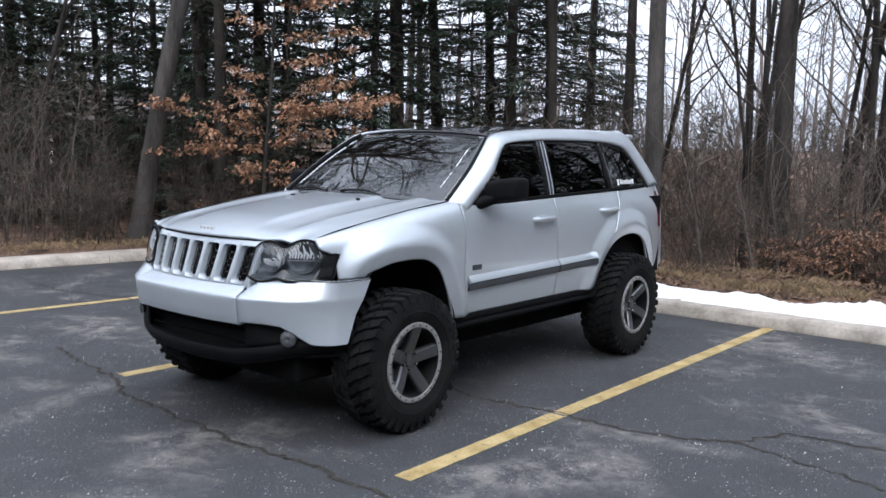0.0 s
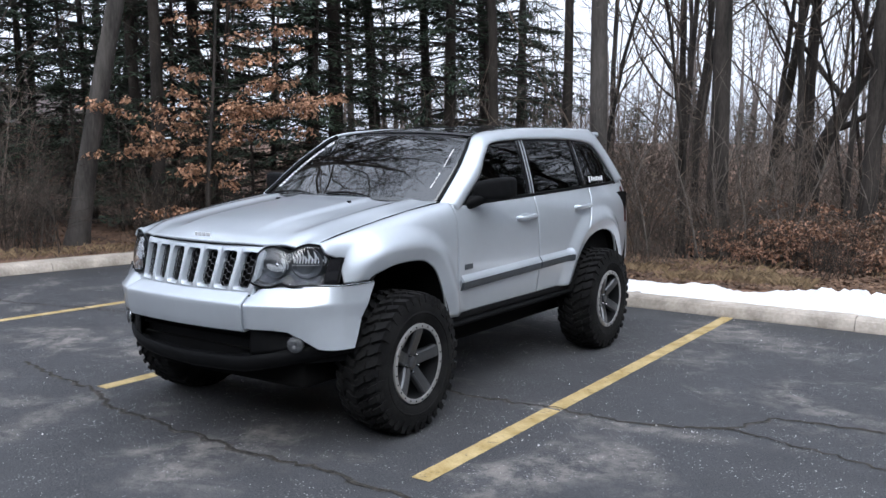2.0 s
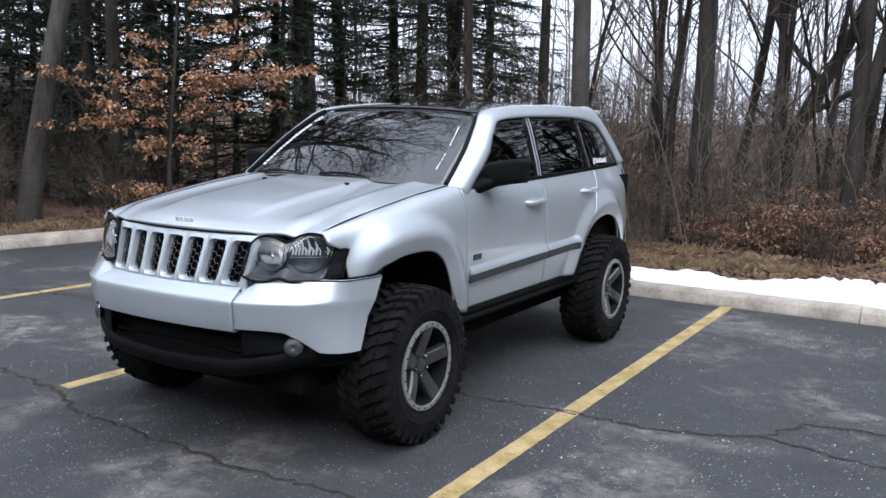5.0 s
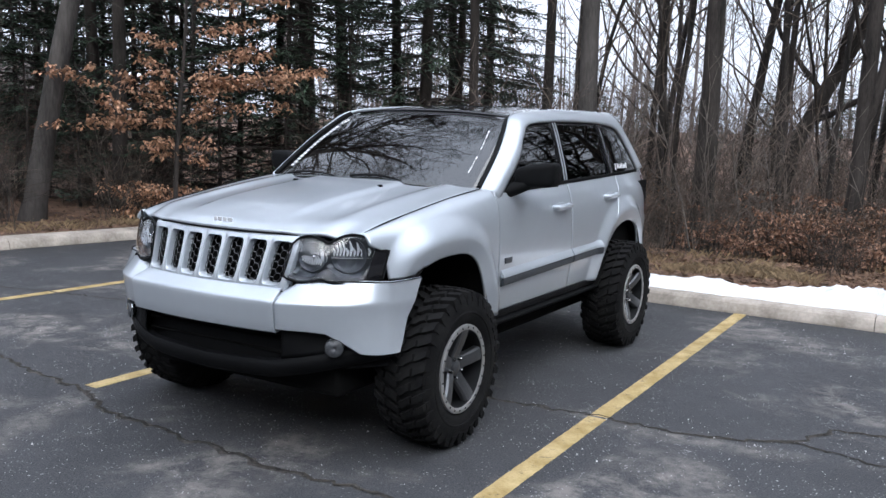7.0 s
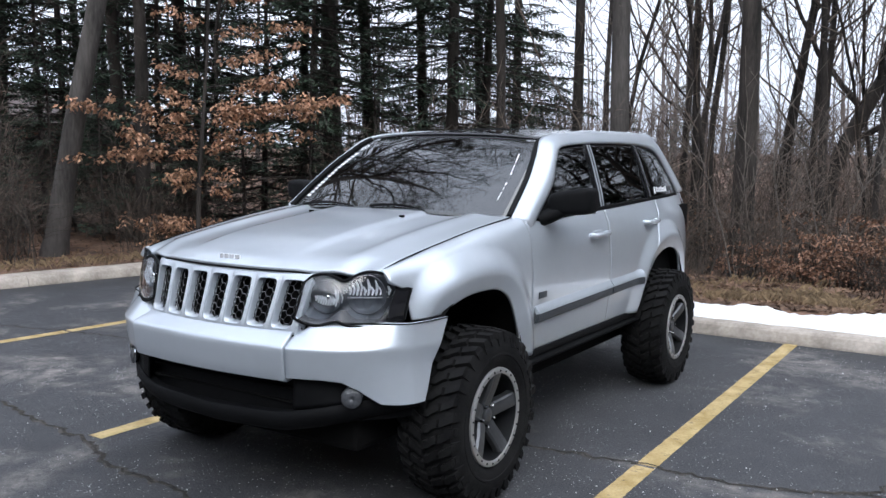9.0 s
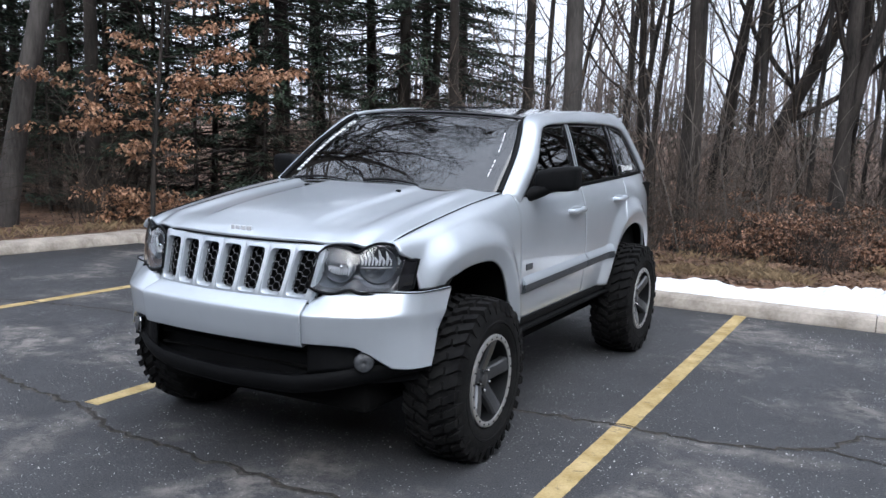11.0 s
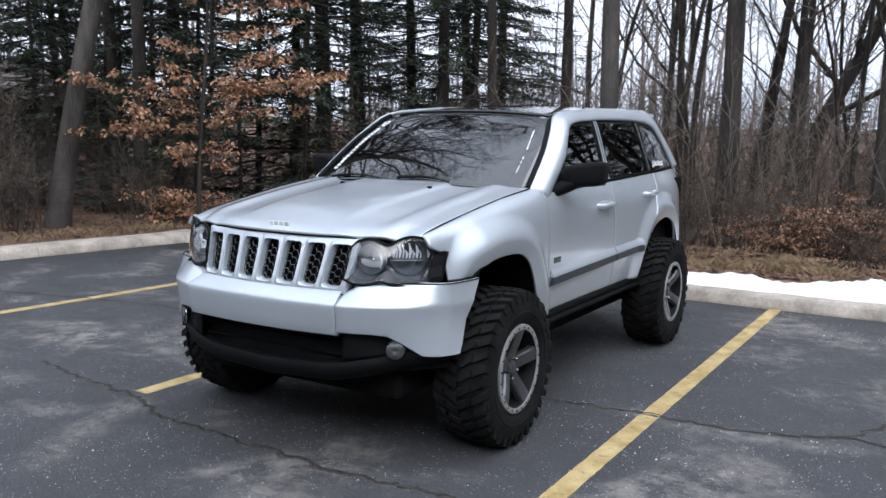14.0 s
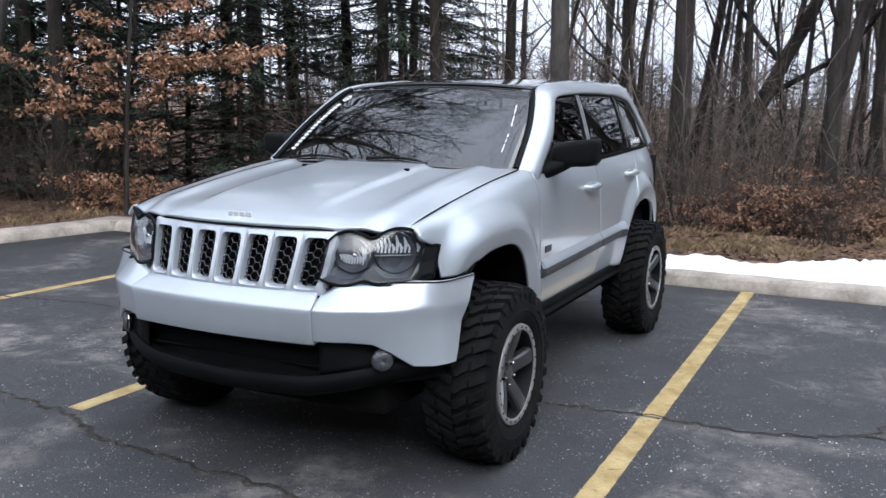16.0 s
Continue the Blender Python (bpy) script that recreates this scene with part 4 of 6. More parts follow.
    bulb = spin([(0.0, 0.013), (0.010, 0.012), (0.016, 0.007), (0.018, 0.001)], 14)
    m = Matrix.Translation((sx * 0.566, face_y(0.566, 1.048) + 0.045, 1.048)) @ Matrix.Rotation(radians(-90 + sx * 14), 4, "Z")
    mesh("bulb_cap", [m @ Vector(p) for p in bulb[0]], bulb[1], CHROME, lamp)

# ---- grille: one frame with seven rounded slots ----
grille = empty("grille", "", "")
grille.parent = car
GT, GB = 1.130, 0.886


def grille_point(u, z, depth):
    """u: -1..1 over the width; depth: metres behind the face."""
    t = (z - GB) / (GT - GB)
    half = lerp(0.470, 0.503, t)
    x = u * half
    y = lerp(-0.835, -0.752, t) + 0.055 * u * u + depth
    return (x, y, z)


fv, ff = [], []
slots = []
for i in range(7):
    u0, u1 = -0.97 + 1.94 * i / 7, -0.97 + 1.94 * (i + 1) / 7
    uc, hw = (u0 + u1) / 2, (u1 - u0) / 2
    zc, hz = (GT + GB) / 2 + 0.003, (GT - GB) / 2
    outer_l, loops = [], []
    n = 32
    for k in range(n):
        w = 2 * math.pi * k / n
        cx, cz = math.cos(w), math.sin(w)
        m = max(abs(cx), abs(cz))
        outer_l.append((uc + hw * cx / m, zc + hz * cz / m))
    for half_u, half_z, depth in ((hw * 0.80, hz - 0.017, -0.002), (hw * 0.765, hz - 0.021, 0.003), (hw * 0.72, hz - 0.025, 0.045)):
        lp = []
        for k in range(n):
            w = 2 * math.pi * k / n
            cx, cz = math.cos(w), math.sin(w)
            e = 0.30
            lp.append((uc + half_u * math.copysign(abs(cx) ** e, cx), zc + half_z * math.copysign(abs(cz) ** e, cz), depth))
        loops.append(lp)
    base = len(fv)
    for u, z in outer_l:
        fv.append(grille_point(u, z, 0.004))
    for lp in loops:
        for u, z, dpt in lp:
            fv.append(grille_point(u, z, dpt))
    ff += [tuple(base + q for q in face) for face in grid_faces(4, n, loop=True)]
    slots.append((uc, hw * 0.78, zc, hz - 0.020))
# rim round the whole frame
base = len(fv)
zc, hz = (GT + GB) / 2 + 0.003, (GT - GB) / 2
ring_pts = [(u, zc + hz) for u in np.linspace(-0.97, 0.97, 29)] + [(0.97, z) for z in np.linspace(zc + hz, zc - hz, 8)[1:]] + [(u, zc - hz) for u in np.linspace(0.97, -0.97, 29)[1:]] + [(-0.97, z) for z in np.linspace(zc - hz, zc + hz, 8)[1:-1]]
for grow, dpt in ((0.0, 0.004), (0.018, 0.008), (0.026, 0.02), (0.022, 0.06)):
    for u, z in ring_pts:
        fv.append(grille_point(u + math.copysign(grow, u) * (1 if abs(u) > 0.96 else 0), z + (grow * 0.35 if z > zc + hz * 0.99 else -grow * 0.35 if z < zc - hz * 0.99 else 0), dpt))
n = len(ring_pts)
ff += [tuple(base + q for q in face) for face in grid_faces(4, n, loop=True)]
mesh("frame", fv, [tuple(reversed(q)) for q in ff], PAINT, grille, "silver slotted grille frame")
for uc, hu, zc, hz in slots:
    hexes = []
    size = 0.021
    for r in range(-7, 8):
        for c in range(-4, 5):
            px, pz = c * size * 1.5, r * size * 1.732 + (size * 0.866 if c % 2 else 0)
            if abs(px) > hu * 0.5 + 0.02 or abs(pz) > hz + 0.01:
                continue
            for k in range(3):
                a0, a1 = math.pi / 3 * k, math.pi / 3 * (k + 1)
                q = []
                for a in (a0, a1):
                    q.append((uc + (px + size * math.cos(a)) / 0.49, zc + pz + size * math.sin(a)))
                hexes.append(tube([grille_point(*q[0], 0.034), grille_point(*q[1], 0.034)], [0.0028, 0.0028], 4, cap=False))
    v, f = joined(*hexes)
    mesh("honeycomb_insert", v, f, BLACK_GLOSS, grille, "black honeycomb mesh", smooth=False)
bm = box(-0.47, 0.47, -0.68, -0.66, 0.86, 1.13)
part("radiator_panel", bm, UNDER, grille)
# dark shut lines: under the grille, under the hood's nose and along the bumper's top edge
line = [grille_point(u, GB - 0.005, 0.0) for u in np.linspace(-0.99, 0.99, 31)]
mesh("grille_gap", *tube(line, [0.0045] * 31, 5), UNDER, grille)
line = [(p[0], p[1] - 0.001, p[2] - 0.013) for p in (hood_point(q, 0) for q in np.linspace(-0.62, 0.62, 41))]
mesh("hood_nose_gap", *tube(line, [0.004] * 41, 5), UNDER, car)
for sx in (1, -1):
    line = [(sx * (r[1][0] + 0.001), r[1][1] - 0.001, r[1][2] + 0.003) for r in _fast_strip(0.70, 1.0, 0.0, True)[::3]]
    mesh("bumper_gap", *tube(line, [0.0032] * len(line), 5), UNDER, front_bumper)

# ---- mirrors, handles, mouldings, sills ----


def blob(centre, half, power=2.6, nu=28, nv=16, skew=(0, 0)):
    """A rounded block (superellipsoid)."""
    v = []
    for j in range(nv + 1):
        p = -math.pi / 2 + math.pi * j / nv
        for i in range(nu):
            w = 2 * math.pi * i / nu
            e = 2 / power
            sg = lambda a: math.copysign(abs(a) ** e, a)
            x, y, z = sg(math.cos(p)) * sg(math.cos(w)), sg(math.cos(p)) * sg(math.sin(w)), sg(math.sin(p))
            v.append((centre[0] + half[0] * x, centre[1] + half[1] * y + skew[0] * x, centre[2] + half[2] * z * (1 - 0.22 * (0.5 - 0.5 * x)) + skew[1] * x))
    return v, grid_faces(nv + 1, nu, loop=True)


for sx in (1, -1):
    mirror = empty("wing_mirror", "", "")
    mirror.parent = car
    v, f = blob((sx * 0.995, 0.945, 1.418), (0.118, 0.085, 0.080), 4.6, skew=(0.035 * sx, 0.012 * sx))
    if sx < 0:
        v = [(p[0], p[1], p[2]) for p in v]
    mesh("mirror_housing", v, f, BLACK_PLASTIC, mirror, "black mirror housing")
    v, f = tube([(sx * 0.84, 0.82, 1.315), (sx * 0.88, 0.85, 1.335), (sx * 0.93, 0.88, 1.36), (sx * 0.98, 0.92, 1.385)], [0.04, 0.042, 0.04, 0.03], 10)
    mesh("mirror_arm", v, f, BLACK_PLASTIC, mirror)
    v, f = sheet([[(sx * x, 1.028 + 0.25 * (x - 0.99), z) for x in np.linspace(0.90, 1.085, 6)] for z in np.linspace(1.35, 1.485, 5)])
    mesh("mirror_glass", v, f, CHROME, mirror)
    bm = bmesh.new()
    tri = [bm.verts.new(p) for p in [(sx * 0.864, 0.79, 1.310), (sx * 0.856, 1.0, 1.322), (sx * 0.826, 1.02, 1.48), (sx * 0.850, 0.86, 1.37), (sx * 0.845, 0.79, 1.31), (sx * 0.835, 1.0, 1.31), (sx * 0.80, 1.02, 1.48), (sx * 0.825, 0.86, 1.37)]]
    for q in [(0, 1, 2, 3), (7, 6, 5, 4), (0, 4, 5, 1), (1, 5, 6, 2), (2, 6, 7, 3), (3, 7, 4, 0)]:
        bm.faces.new([tri[i] for i in q])
    part("mirror_base", bm, BLACK_PLASTIC, mirror)
    for y0 in (1.435, 2.40):
        z = 1.187 if y0 < 2 else 1.215
        handle = empty("door_handle", "", "")
        handle.parent = car
        x = body_x(y0 + 0.13, z)
        pts = [(sx * (x + d), y0 + t, z + h) for t, d, h in ((0.0, -0.01, 0.0), (0.012, 0.022, 0.001), (0.05, 0.036, 0.003), (0.13, 0.040, 0.005), (0.20, 0.036, 0.005), (0.25, 0.022, 0.004), (0.262, -0.01, 0.004))]
        v, f = tube(bent(pts, 22), [0.0165] * 22, 8)
        mesh("grip", v, f, PAINT, handle)
        v, f = blob((sx * (x - 0.004), y0 + 0.125, z + 0.0), (0.010, 0.105, 0.034), 2.4)
        mesh("recess", v, f, PAINT, handle)
        part("lock_escutcheon", box(min(sx * x, sx * (x + 0.016)), max(sx * x, sx * (x + 0.016)), y0 + 0.268, y0 + 0.288, z - 0.012, z + 0.016, 0.005), PAINT, handle)
    # door mouldings: silver ledge over a charcoal strip
    for ya, yb in ((0.665, 1.742), (1.762, 2.285)):
        moulding = empty("door_moulding", "", "")
        moulding.parent = car
        rows, rows2 = [], []
        for y in np.linspace(ya, yb, 24):
            zt = lerp(0.815, 0.848, (y - 0.66) / 1.62)
            x = body_x(y, 0.85)
            rows.append([(sx * (x - 0.004), y, zt + 0.050), (sx * (x + 0.010), y, zt + 0.030), (sx * (x + 0.026), y, zt + 0.006), (sx * (x + 0.027), y, zt), (sx * (x + 0.004), y, zt - 0.003)])
            rows2.append([(sx * (x + 0.010), y, zt + 0.0), (sx * (x + 0.022), y, zt - 0.004), (sx * (x + 0.024), y, zt - 0.030), (sx * (x + 0.018), y, zt - 0.050), (sx * (x - 0.004), y, zt - 0.058)])
        for rr, mt, nm, lb in ((rows, PAINT, "ledge", "silver ledge"), (rows2, GREY_PLASTIC, "strip", "charcoal rubbing strip")):
            v, f = sheet(rr)
            m = len(rr[0])
            f += [tuple(range(m)), tuple(range(len(v) - m, len(v)))]
            mesh(nm, v, f if sx < 0 else [tuple(reversed(q)) for q in f], mt, moulding, lb)
    x = body_x(0.75, 0.91)
    part("door_badge", box(min(sx * (x - 0.002), sx * (x + 0.006)), max(sx * (x - 0.002), sx * (x + 0.006)), 0.705, 0.80, 0.893, 0.928, 0.002), GREY_PLASTIC, car, "small dark badge plate")
    # sill
    rows = []
    for y in np.linspace(0.52, 2.36, 20):
        rows.append([(sx * 0.875, y, 0.612), (sx * 0.893, y, 0.603), (sx * 0.895, y, 0.575), (sx * 0.882, y, 0.566), (sx * 0.884, y, 0.556), (sx * 0.905, y, 0.548), (sx * 0.908, y, 0.538), (sx * 0.88, y, 0.515), (sx * 0.82, y, 0.495), (sx * 0.6, y, 0.49)])
    v, f = sheet(rows)
    f += [tuple(range(10)), tuple(range(len(v) - 10, len(v)))]
    mesh("sill", v, f if sx < 0 else [tuple(reversed(q)) for q in f], BLACK_PLASTIC, car, "black sill cover")
    # wheel arch liners
    for arch in (ARCH_F, ARCH_R):
        rows = []
        for a in arch[::3]:
            cy = 0.0 if arch is ARCH_F else 2.781
            rows.append([(sx * x, cy + (a[0] - cy) * k, 0.42 + (a[1] - 0.42) * k) for x, k in ((0.925, 1.012), (0.90, 1.03), (0.72, 1.04), (0.50, 1.02), (0.48, 0.5))])
        v, f = sheet(rows)
        mesh("arch_liner", v, f, UNDER, car)
    # tail lamps and bumper ends
    rows = [[(sx * (body_x(y, z) - (0.0 if y < 3.64 else 0.03) + 0.004), y, z) for y in (3.54, 3.58, 3.62, 3.65, 3.68)] for z in np.linspace(1.02, 1.34, 10)]
    v, f = sheet(rows)
    mesh("tail_lamp", v, f if sx < 0 else [tuple(reversed(q)) for q in f], RED_LENS, car, "dark red tail lamp")

# rear: tailgate, glass, bumper
rows = [[(q * w * (1 - 0.02 * abs(q)), y - 0.05 * q * q, z) for q in np.linspace(-1, 1, 21)] for z, y, w in ((0.62, 3.76, 0.80), (0.90, 3.77, 0.81), (1.10, 3.765, 0.80), (1.30, 3.74, 0.78), (1.40, 3.71, 0.75))]
v, f = sheet(rows)
thicken(mesh("tailgate", v, f, PAINT, car), 0.02, 1.0)
rows = [[(q * w, y - 0.05 * q * q, z) for q in np.linspace(-1, 1, 21)] for z, y, w in ((1.40, 3.71, 0.735), (1.55, 3.62, 0.695), (1.70, 3.52, 0.64), (1.81, 3.44, 0.59))]
v, f = sheet(rows)
thicken(mesh("rear_window", v, f, TINT, car), 0.006, 1.0)
bm = box(-0.79, 0.79, 3.56, 3.78, 0.64, 0.93, 0.05, 3)
part("rear_bumper", bm, PAINT, car, "", True)
# dark cabin and floor pan
part("cabin_floor", box(-0.80, 0.80, 0.55, 3.60, 0.56, 0.70, 0.03), UNDER, car)
# added slab, not a real part: keeps light off the ground beneath
part("underbody_shade_slab", box(-0.66, 0.66, -0.58, 3.45, 0.33, 0.50, 0.03), UNDER, car)
part("engine_bay", box(-0.46, 0.46, -0.66, 0.55, 0.50, 1.10, 0.05), UNDER, car)
part("dashboard", box(-0.76, 0.76, 0.62, 1.05, 1.05, 1.30, 0.06, 3), UNDER, car, "", True)
part("cabin_side", box(0.79, 0.83, 0.65, 3.60, 0.62, 1.30), UNDER, car)
part("cabin_side", box(-0.83, -0.79, 0.65, 3.60, 0.62, 1.30), UNDER, car)
part("bulkhead", box(-0.80, 0.80, 0.56, 0.62, 0.60, 1.30), UNDER, car)
part("roof_lining", box(-0.58, 0.58, 1.30, 3.25, 1.74, 1.77, 0.01), UNDER, car)
for x in (-0.40, 0.40):
    part("front_seat", box(x - 0.24, x + 0.24, 1.65, 1.80, 0.75, 1.52, 0.06, 3), UNDER, car, "", True)
part("rear_seat", box(-0.68, 0.68, 2.55, 2.72, 0.75, 1.42, 0.06, 3), UNDER, car, "", True)

# chassis
for y in (0.0, 2.781):
    v, f = tube([(-0.75, y, 0.42), (-0.2, y, 0.42), (0.2, y, 0.42), (0.75, y, 0.42)], [0.045] * 4, 10)
    mesh("axle", v, f, UNDER, car)
    v, f = blob((0.08, y, 0.42), (0.14, 0.15, 0.14), 2.4)
    mesh("differential", v, f, UNDER, car)
for sx in (1, -1):
    v, f = tube([(sx * 0.58, 2.0, 0.52), (sx * 0.62, 2.4, 0.46), (sx * 0.62, 2.75, 0.36)], [0.03, 0.03, 0.03], 8)
    mesh("control_arm", v, f, UNDER, car)
    v, f = blob((sx * 0.66, 2.12, 0.47), (0.05, 0.09, 0.05), 2.6)
    mesh("arm_bracket", v, f, UNDER, car)
    for y in (0.02, 2.70):
        v, f = tube([(sx * 0.56, y, 0.42), (sx * 0.56, y + 0.02, 0.95)], [0.045, 0.045], 10)
        mesh("coil_and_damper", v, f, UNDER, car)

# ---- wheels ----
R, TW = 0.425, 0.150


def wheel_mesh_set():
    """Mesh data of one wheel, hub at the origin, outer face towards +x."""
    out = {}
    carcass = [(-TW + 0.03, 0.225), (-TW + 0.005, 0.25), (-TW - 0.004, 0.30), (-TW, 0.35), (-TW + 0.018, 0.393), (-TW + 0.05, 0.400), (-0.05, 0.404), (0.05, 0.404), (TW - 0.05, 0.400), (TW - 0.018, 0.393), (TW, 0.35), (TW + 0.004, 0.31), (TW - 0.002, 0.265), (TW - 0.016, 0.238), (TW - 0.03, 0.225)]
    out["tyre"] = spin(carcass, 96)
    lugs = []

    def lug(corners, r0, r1, w0):
        """A block between radii r0 and r1 over an (axial, angle) outline."""
        vs = []
        n = len(corners)
        cx = sum(c[0] for c in corners) / n
        ca = sum(c[1] for c in corners) / n
        for r, k in ((r0, 1.0), (r1, 0.88)):
            for ax, an in corners:
                a, g = (cx + (ax - cx) * k) * 0.95, ca + (an - ca) * k + w0
                drop = 0.014 * max(0, abs(a) - 0.09) / 0.06 * (1 if r == r1 else 0.6)
                vs.append((a, (r - drop) * math.cos(g), (r - drop) * math.sin(g)))
        fs = [tuple(range(n, 2 * n))] + [(i, (i + 1) % n, n + (i + 1) % n, n + i) for i in range(n)]
        return vs, fs

    N = 36
    pitch = 2 * math.pi / N
    for k in range(N):
        w = k * pitch
        p = pitch
        # hooked centre blocks, two handed rows
        for sg, o in ((1, 0.0), (-1, 0.5)):
            lugs.append(lug([(sg * a, (g + o) * p) for a, g in ((-0.004, 0.42), (0.026, 0.30), (0.050, 0.04), (0.076, -0.12), (0.080, 0.40), (0.054, 0.58), (0.030, 0.86), (0.002, 0.94))], 0.396, R, w))
        # shoulder blocks
        deep = 0.008 if k % 2 else 0.0
        lugs.append(lug([(0.086, -0.06 * p), (0.115, -0.30 * p), (0.152 + deep, -0.62 * p), (0.152 + deep, -0.06 * p), (0.118, 0.24 * p), (0.086, 0.46 * p)], 0.390, R, w))
        lugs.append(lug([(-0.086, 0.44 * p), (-0.115, 0.20 * p), (-0.152 - deep, -0.12 * p), (-0.152 - deep, 0.44 * p), (-0.118, 0.74 * p), (-0.086, 0.96 * p)], 0.390, R, w))
    for k in range(N):
        w = k * pitch
        # sidewall lugs running down from the shoulder
        for sgn in (1, -1):
            vs = []
            for r, h in ((0.408, 0.0), (0.385, 0.012), (0.345 if k % 2 else 0.36, 0.006)):
                for g in ((-0.62, -0.06) if sgn > 0 else (-0.12, 0.44)):
                    base = np.interp(r, [0.30, 0.35, 0.393, 0.41], [TW + 0.004, TW, TW - 0.018, TW - 0.05])
                    vs.append((sgn * (base + h), r * math.cos(w + g * pitch), r * math.sin(w + g * pitch)))
                    vs.append((sgn * (base - 0.01), r * math.cos(w + g * pitch), r * math.sin(w + g * pitch)))
            fs = [(0, 2, 6, 4), (4, 6, 10, 8), (0, 4, 5, 1), (4, 8, 9, 5), (2, 3, 7, 6), (6, 7, 11, 10), (8, 10, 11, 9)]
            lugs.append((vs, fs))
    out["tread"] = joined(*lugs)
    # raised letters' band as a plain ring
    out["sidewall_band"] = spin([(TW + 0.0035, 0.312), (TW + 0.006, 0.309), (TW + 0.006, 0.300), (TW + 0.0025, 0.297)], 72)
    out["barrel"] = spin([(TW - 0.008, 0.2095), (TW - 0.03, 0.208), (0.02, 0.205), (-0.10, 0.205), (-TW + 0.02, 0.228)], 64)
    out["ring"] = spin([(TW - 0.014, 0.240), (TW - 0.004, 0.238), (TW - 0.002, 0.234), (TW - 0.002, 0.213), (TW - 0.004, 0.210), (TW - 0.010, 0.2095)], 72)
    c = Vector((TW - 0.002, 0, 0.2235))
    out["ring_bolt"] = tube([c, c + Vector((0.003, 0, 0))], [0.0055, 0.005], 8)
    # one spoke: a tapered beam with a raised middle
    rows = []
    for r, w, x, d in ((0.045, 0.042, 0.092, 0.05), (0.085, 0.038, 0.104, 0.05), (0.13, 0.038, 0.120, 0.045), (0.175, 0.040, 0.132, 0.04), (0.209, 0.043, 0.138, 0.04)):
        rows.append([(x - d, -w, r), (x - 0.012, -w * 0.98, r), (x, -w * 0.80, r), (x + 0.001, -w * 0.45, r), (x + 0.002, -w * 0.36, r), (x + 0.002, w * 0.36, r), (x + 0.001, w * 0.45, r), (x, w * 0.80, r), (x - 0.012, w * 0.98, r), (x - d, w, r)])
    out["spoke"] = sheet(rows)
    out["hub"] = spin([(0.02, 0.075), (0.075, 0.073), (0.088, 0.066), (0.090, 0.036), (0.104, 0.034), (0.108, 0.028), (0.109, 0.001)], 36)
    out["nut"] = tube([(0.084, 0, 0.057), (0.106, 0, 0.057), (0.112, 0, 0.057)], [0.0105, 0.010, 0.006], 6)
    out["disc"] = spin([(-0.02, 0.07), (-0.02, 0.165), (-0.045, 0.165), (-0.045, 0.07)], 48)
    out["back_plate"] = spin([(-0.05, 0.02), (-0.06, 0.204)], 40)
    return out


WHEEL = wheel_mesh_set()


def make_wheel(name, at, turn):
    w = empty(name, "", "")
    w.parent = car
    w.location = at
    w.rotation_euler = turn
    t = mesh("tyre", *WHEEL["tyre"], TYRE, w, "black mud-terrain tyre")
    mesh("tread", *WHEEL["tread"], TYRE, t, smooth=False)
    mesh("sidewall_band", *WHEEL["sidewall_band"], TYRE, t)
    rim = mesh("rim", *WHEEL["barrel"], BARREL, w, "gunmetal five-spoke alloy rim")
    mesh("beadlock_ring", *WHEEL["ring"], RING, rim, "pale bolted rim ring")
    bolt = mesh("ring_bolt", *WHEEL["ring_bolt"], BLACK_PLASTIC, rim)
    for k in range(24):
        ob = bolt
        if k:
            ob = bolt.copy()
            scene.collection.objects.link(ob)
        ob.rotation_euler = (2 * math.pi * (k + 0.5) / 24, 0, 0)
    spoke = mesh("spoke", *WHEEL["spoke"], GUNMETAL, rim, smooth=False)
    nut = mesh("wheel_nut", *WHEEL["nut"], DARK_CHROME, rim)
    for k in range(5):
        a = 2 * math.pi * k / 5 - 0.105
        for src, off in ((spoke, 0.0), (nut, math.pi / 5)):
            ob = src
            if k:
                ob = src.copy()
                scene.collection.objects.link(ob)
            ob.rotation_euler = (a + off, 0, 0)
    mesh("hub", *WHEEL["hub"], GUNMETAL, rim)
    mesh("brake_disc", *WHEEL["disc"], STEEL, w)
    mesh("back_plate", *WHEEL["back_plate"], UNDER, w)
    return w


X_HUB = 0.900
first_wheel = make_wheel("wheel", (X_HUB, 0.0, R), (0, 0, 0))
for at, turn, spin_a in (((X_HUB, 2.781, R), 0, 0.5), ((-X_HUB, 0.0, R), math.pi, 0.2), ((-X_HUB, 2.781, R), math.pi, 0.9)):
    w = copy_thing(first_wheel, Matrix.Translation(at) @ Matrix.Rotation(turn, 4, "Z") @ Matrix.Rotation(spin_a, 4, "X"))

# ---- woodland ----


def sides_for(r):
    return 10 if r > 0.09 else 6 if r > 0.03 else 4 if r > 0.012 else 3


def limb(start, way, length, r0, r1, rng, wander=0.12, lift=0.0, step_len=0.5):
    """A wandering tapered limb: its points, radii and mesh."""
    n = max(3, int(length / step_len) + 1)
    p, d = Vector(start), Vector(way).normalized()
    pts, rad = [p.copy()], [r0]
    for i in range(1, n + 1):
        d = (d + Vector((rng.gauss(0, wander), rng.gauss(0, wander), rng.gauss(0, wander * 0.6) + lift))).normalized()
        p = p + d * (length / n)
        pts.append(p.copy())
        rad.append(lerp(r0, r1, (i / n) ** 0.9))
    return pts, rad


def along(pts, t):
    k = t * (len(pts) - 1)
    i = min(len(pts) - 2, int(k))
    return pts[i].lerp(pts[i + 1], k - i), (pts[i + 1] - pts[i]).normalized()


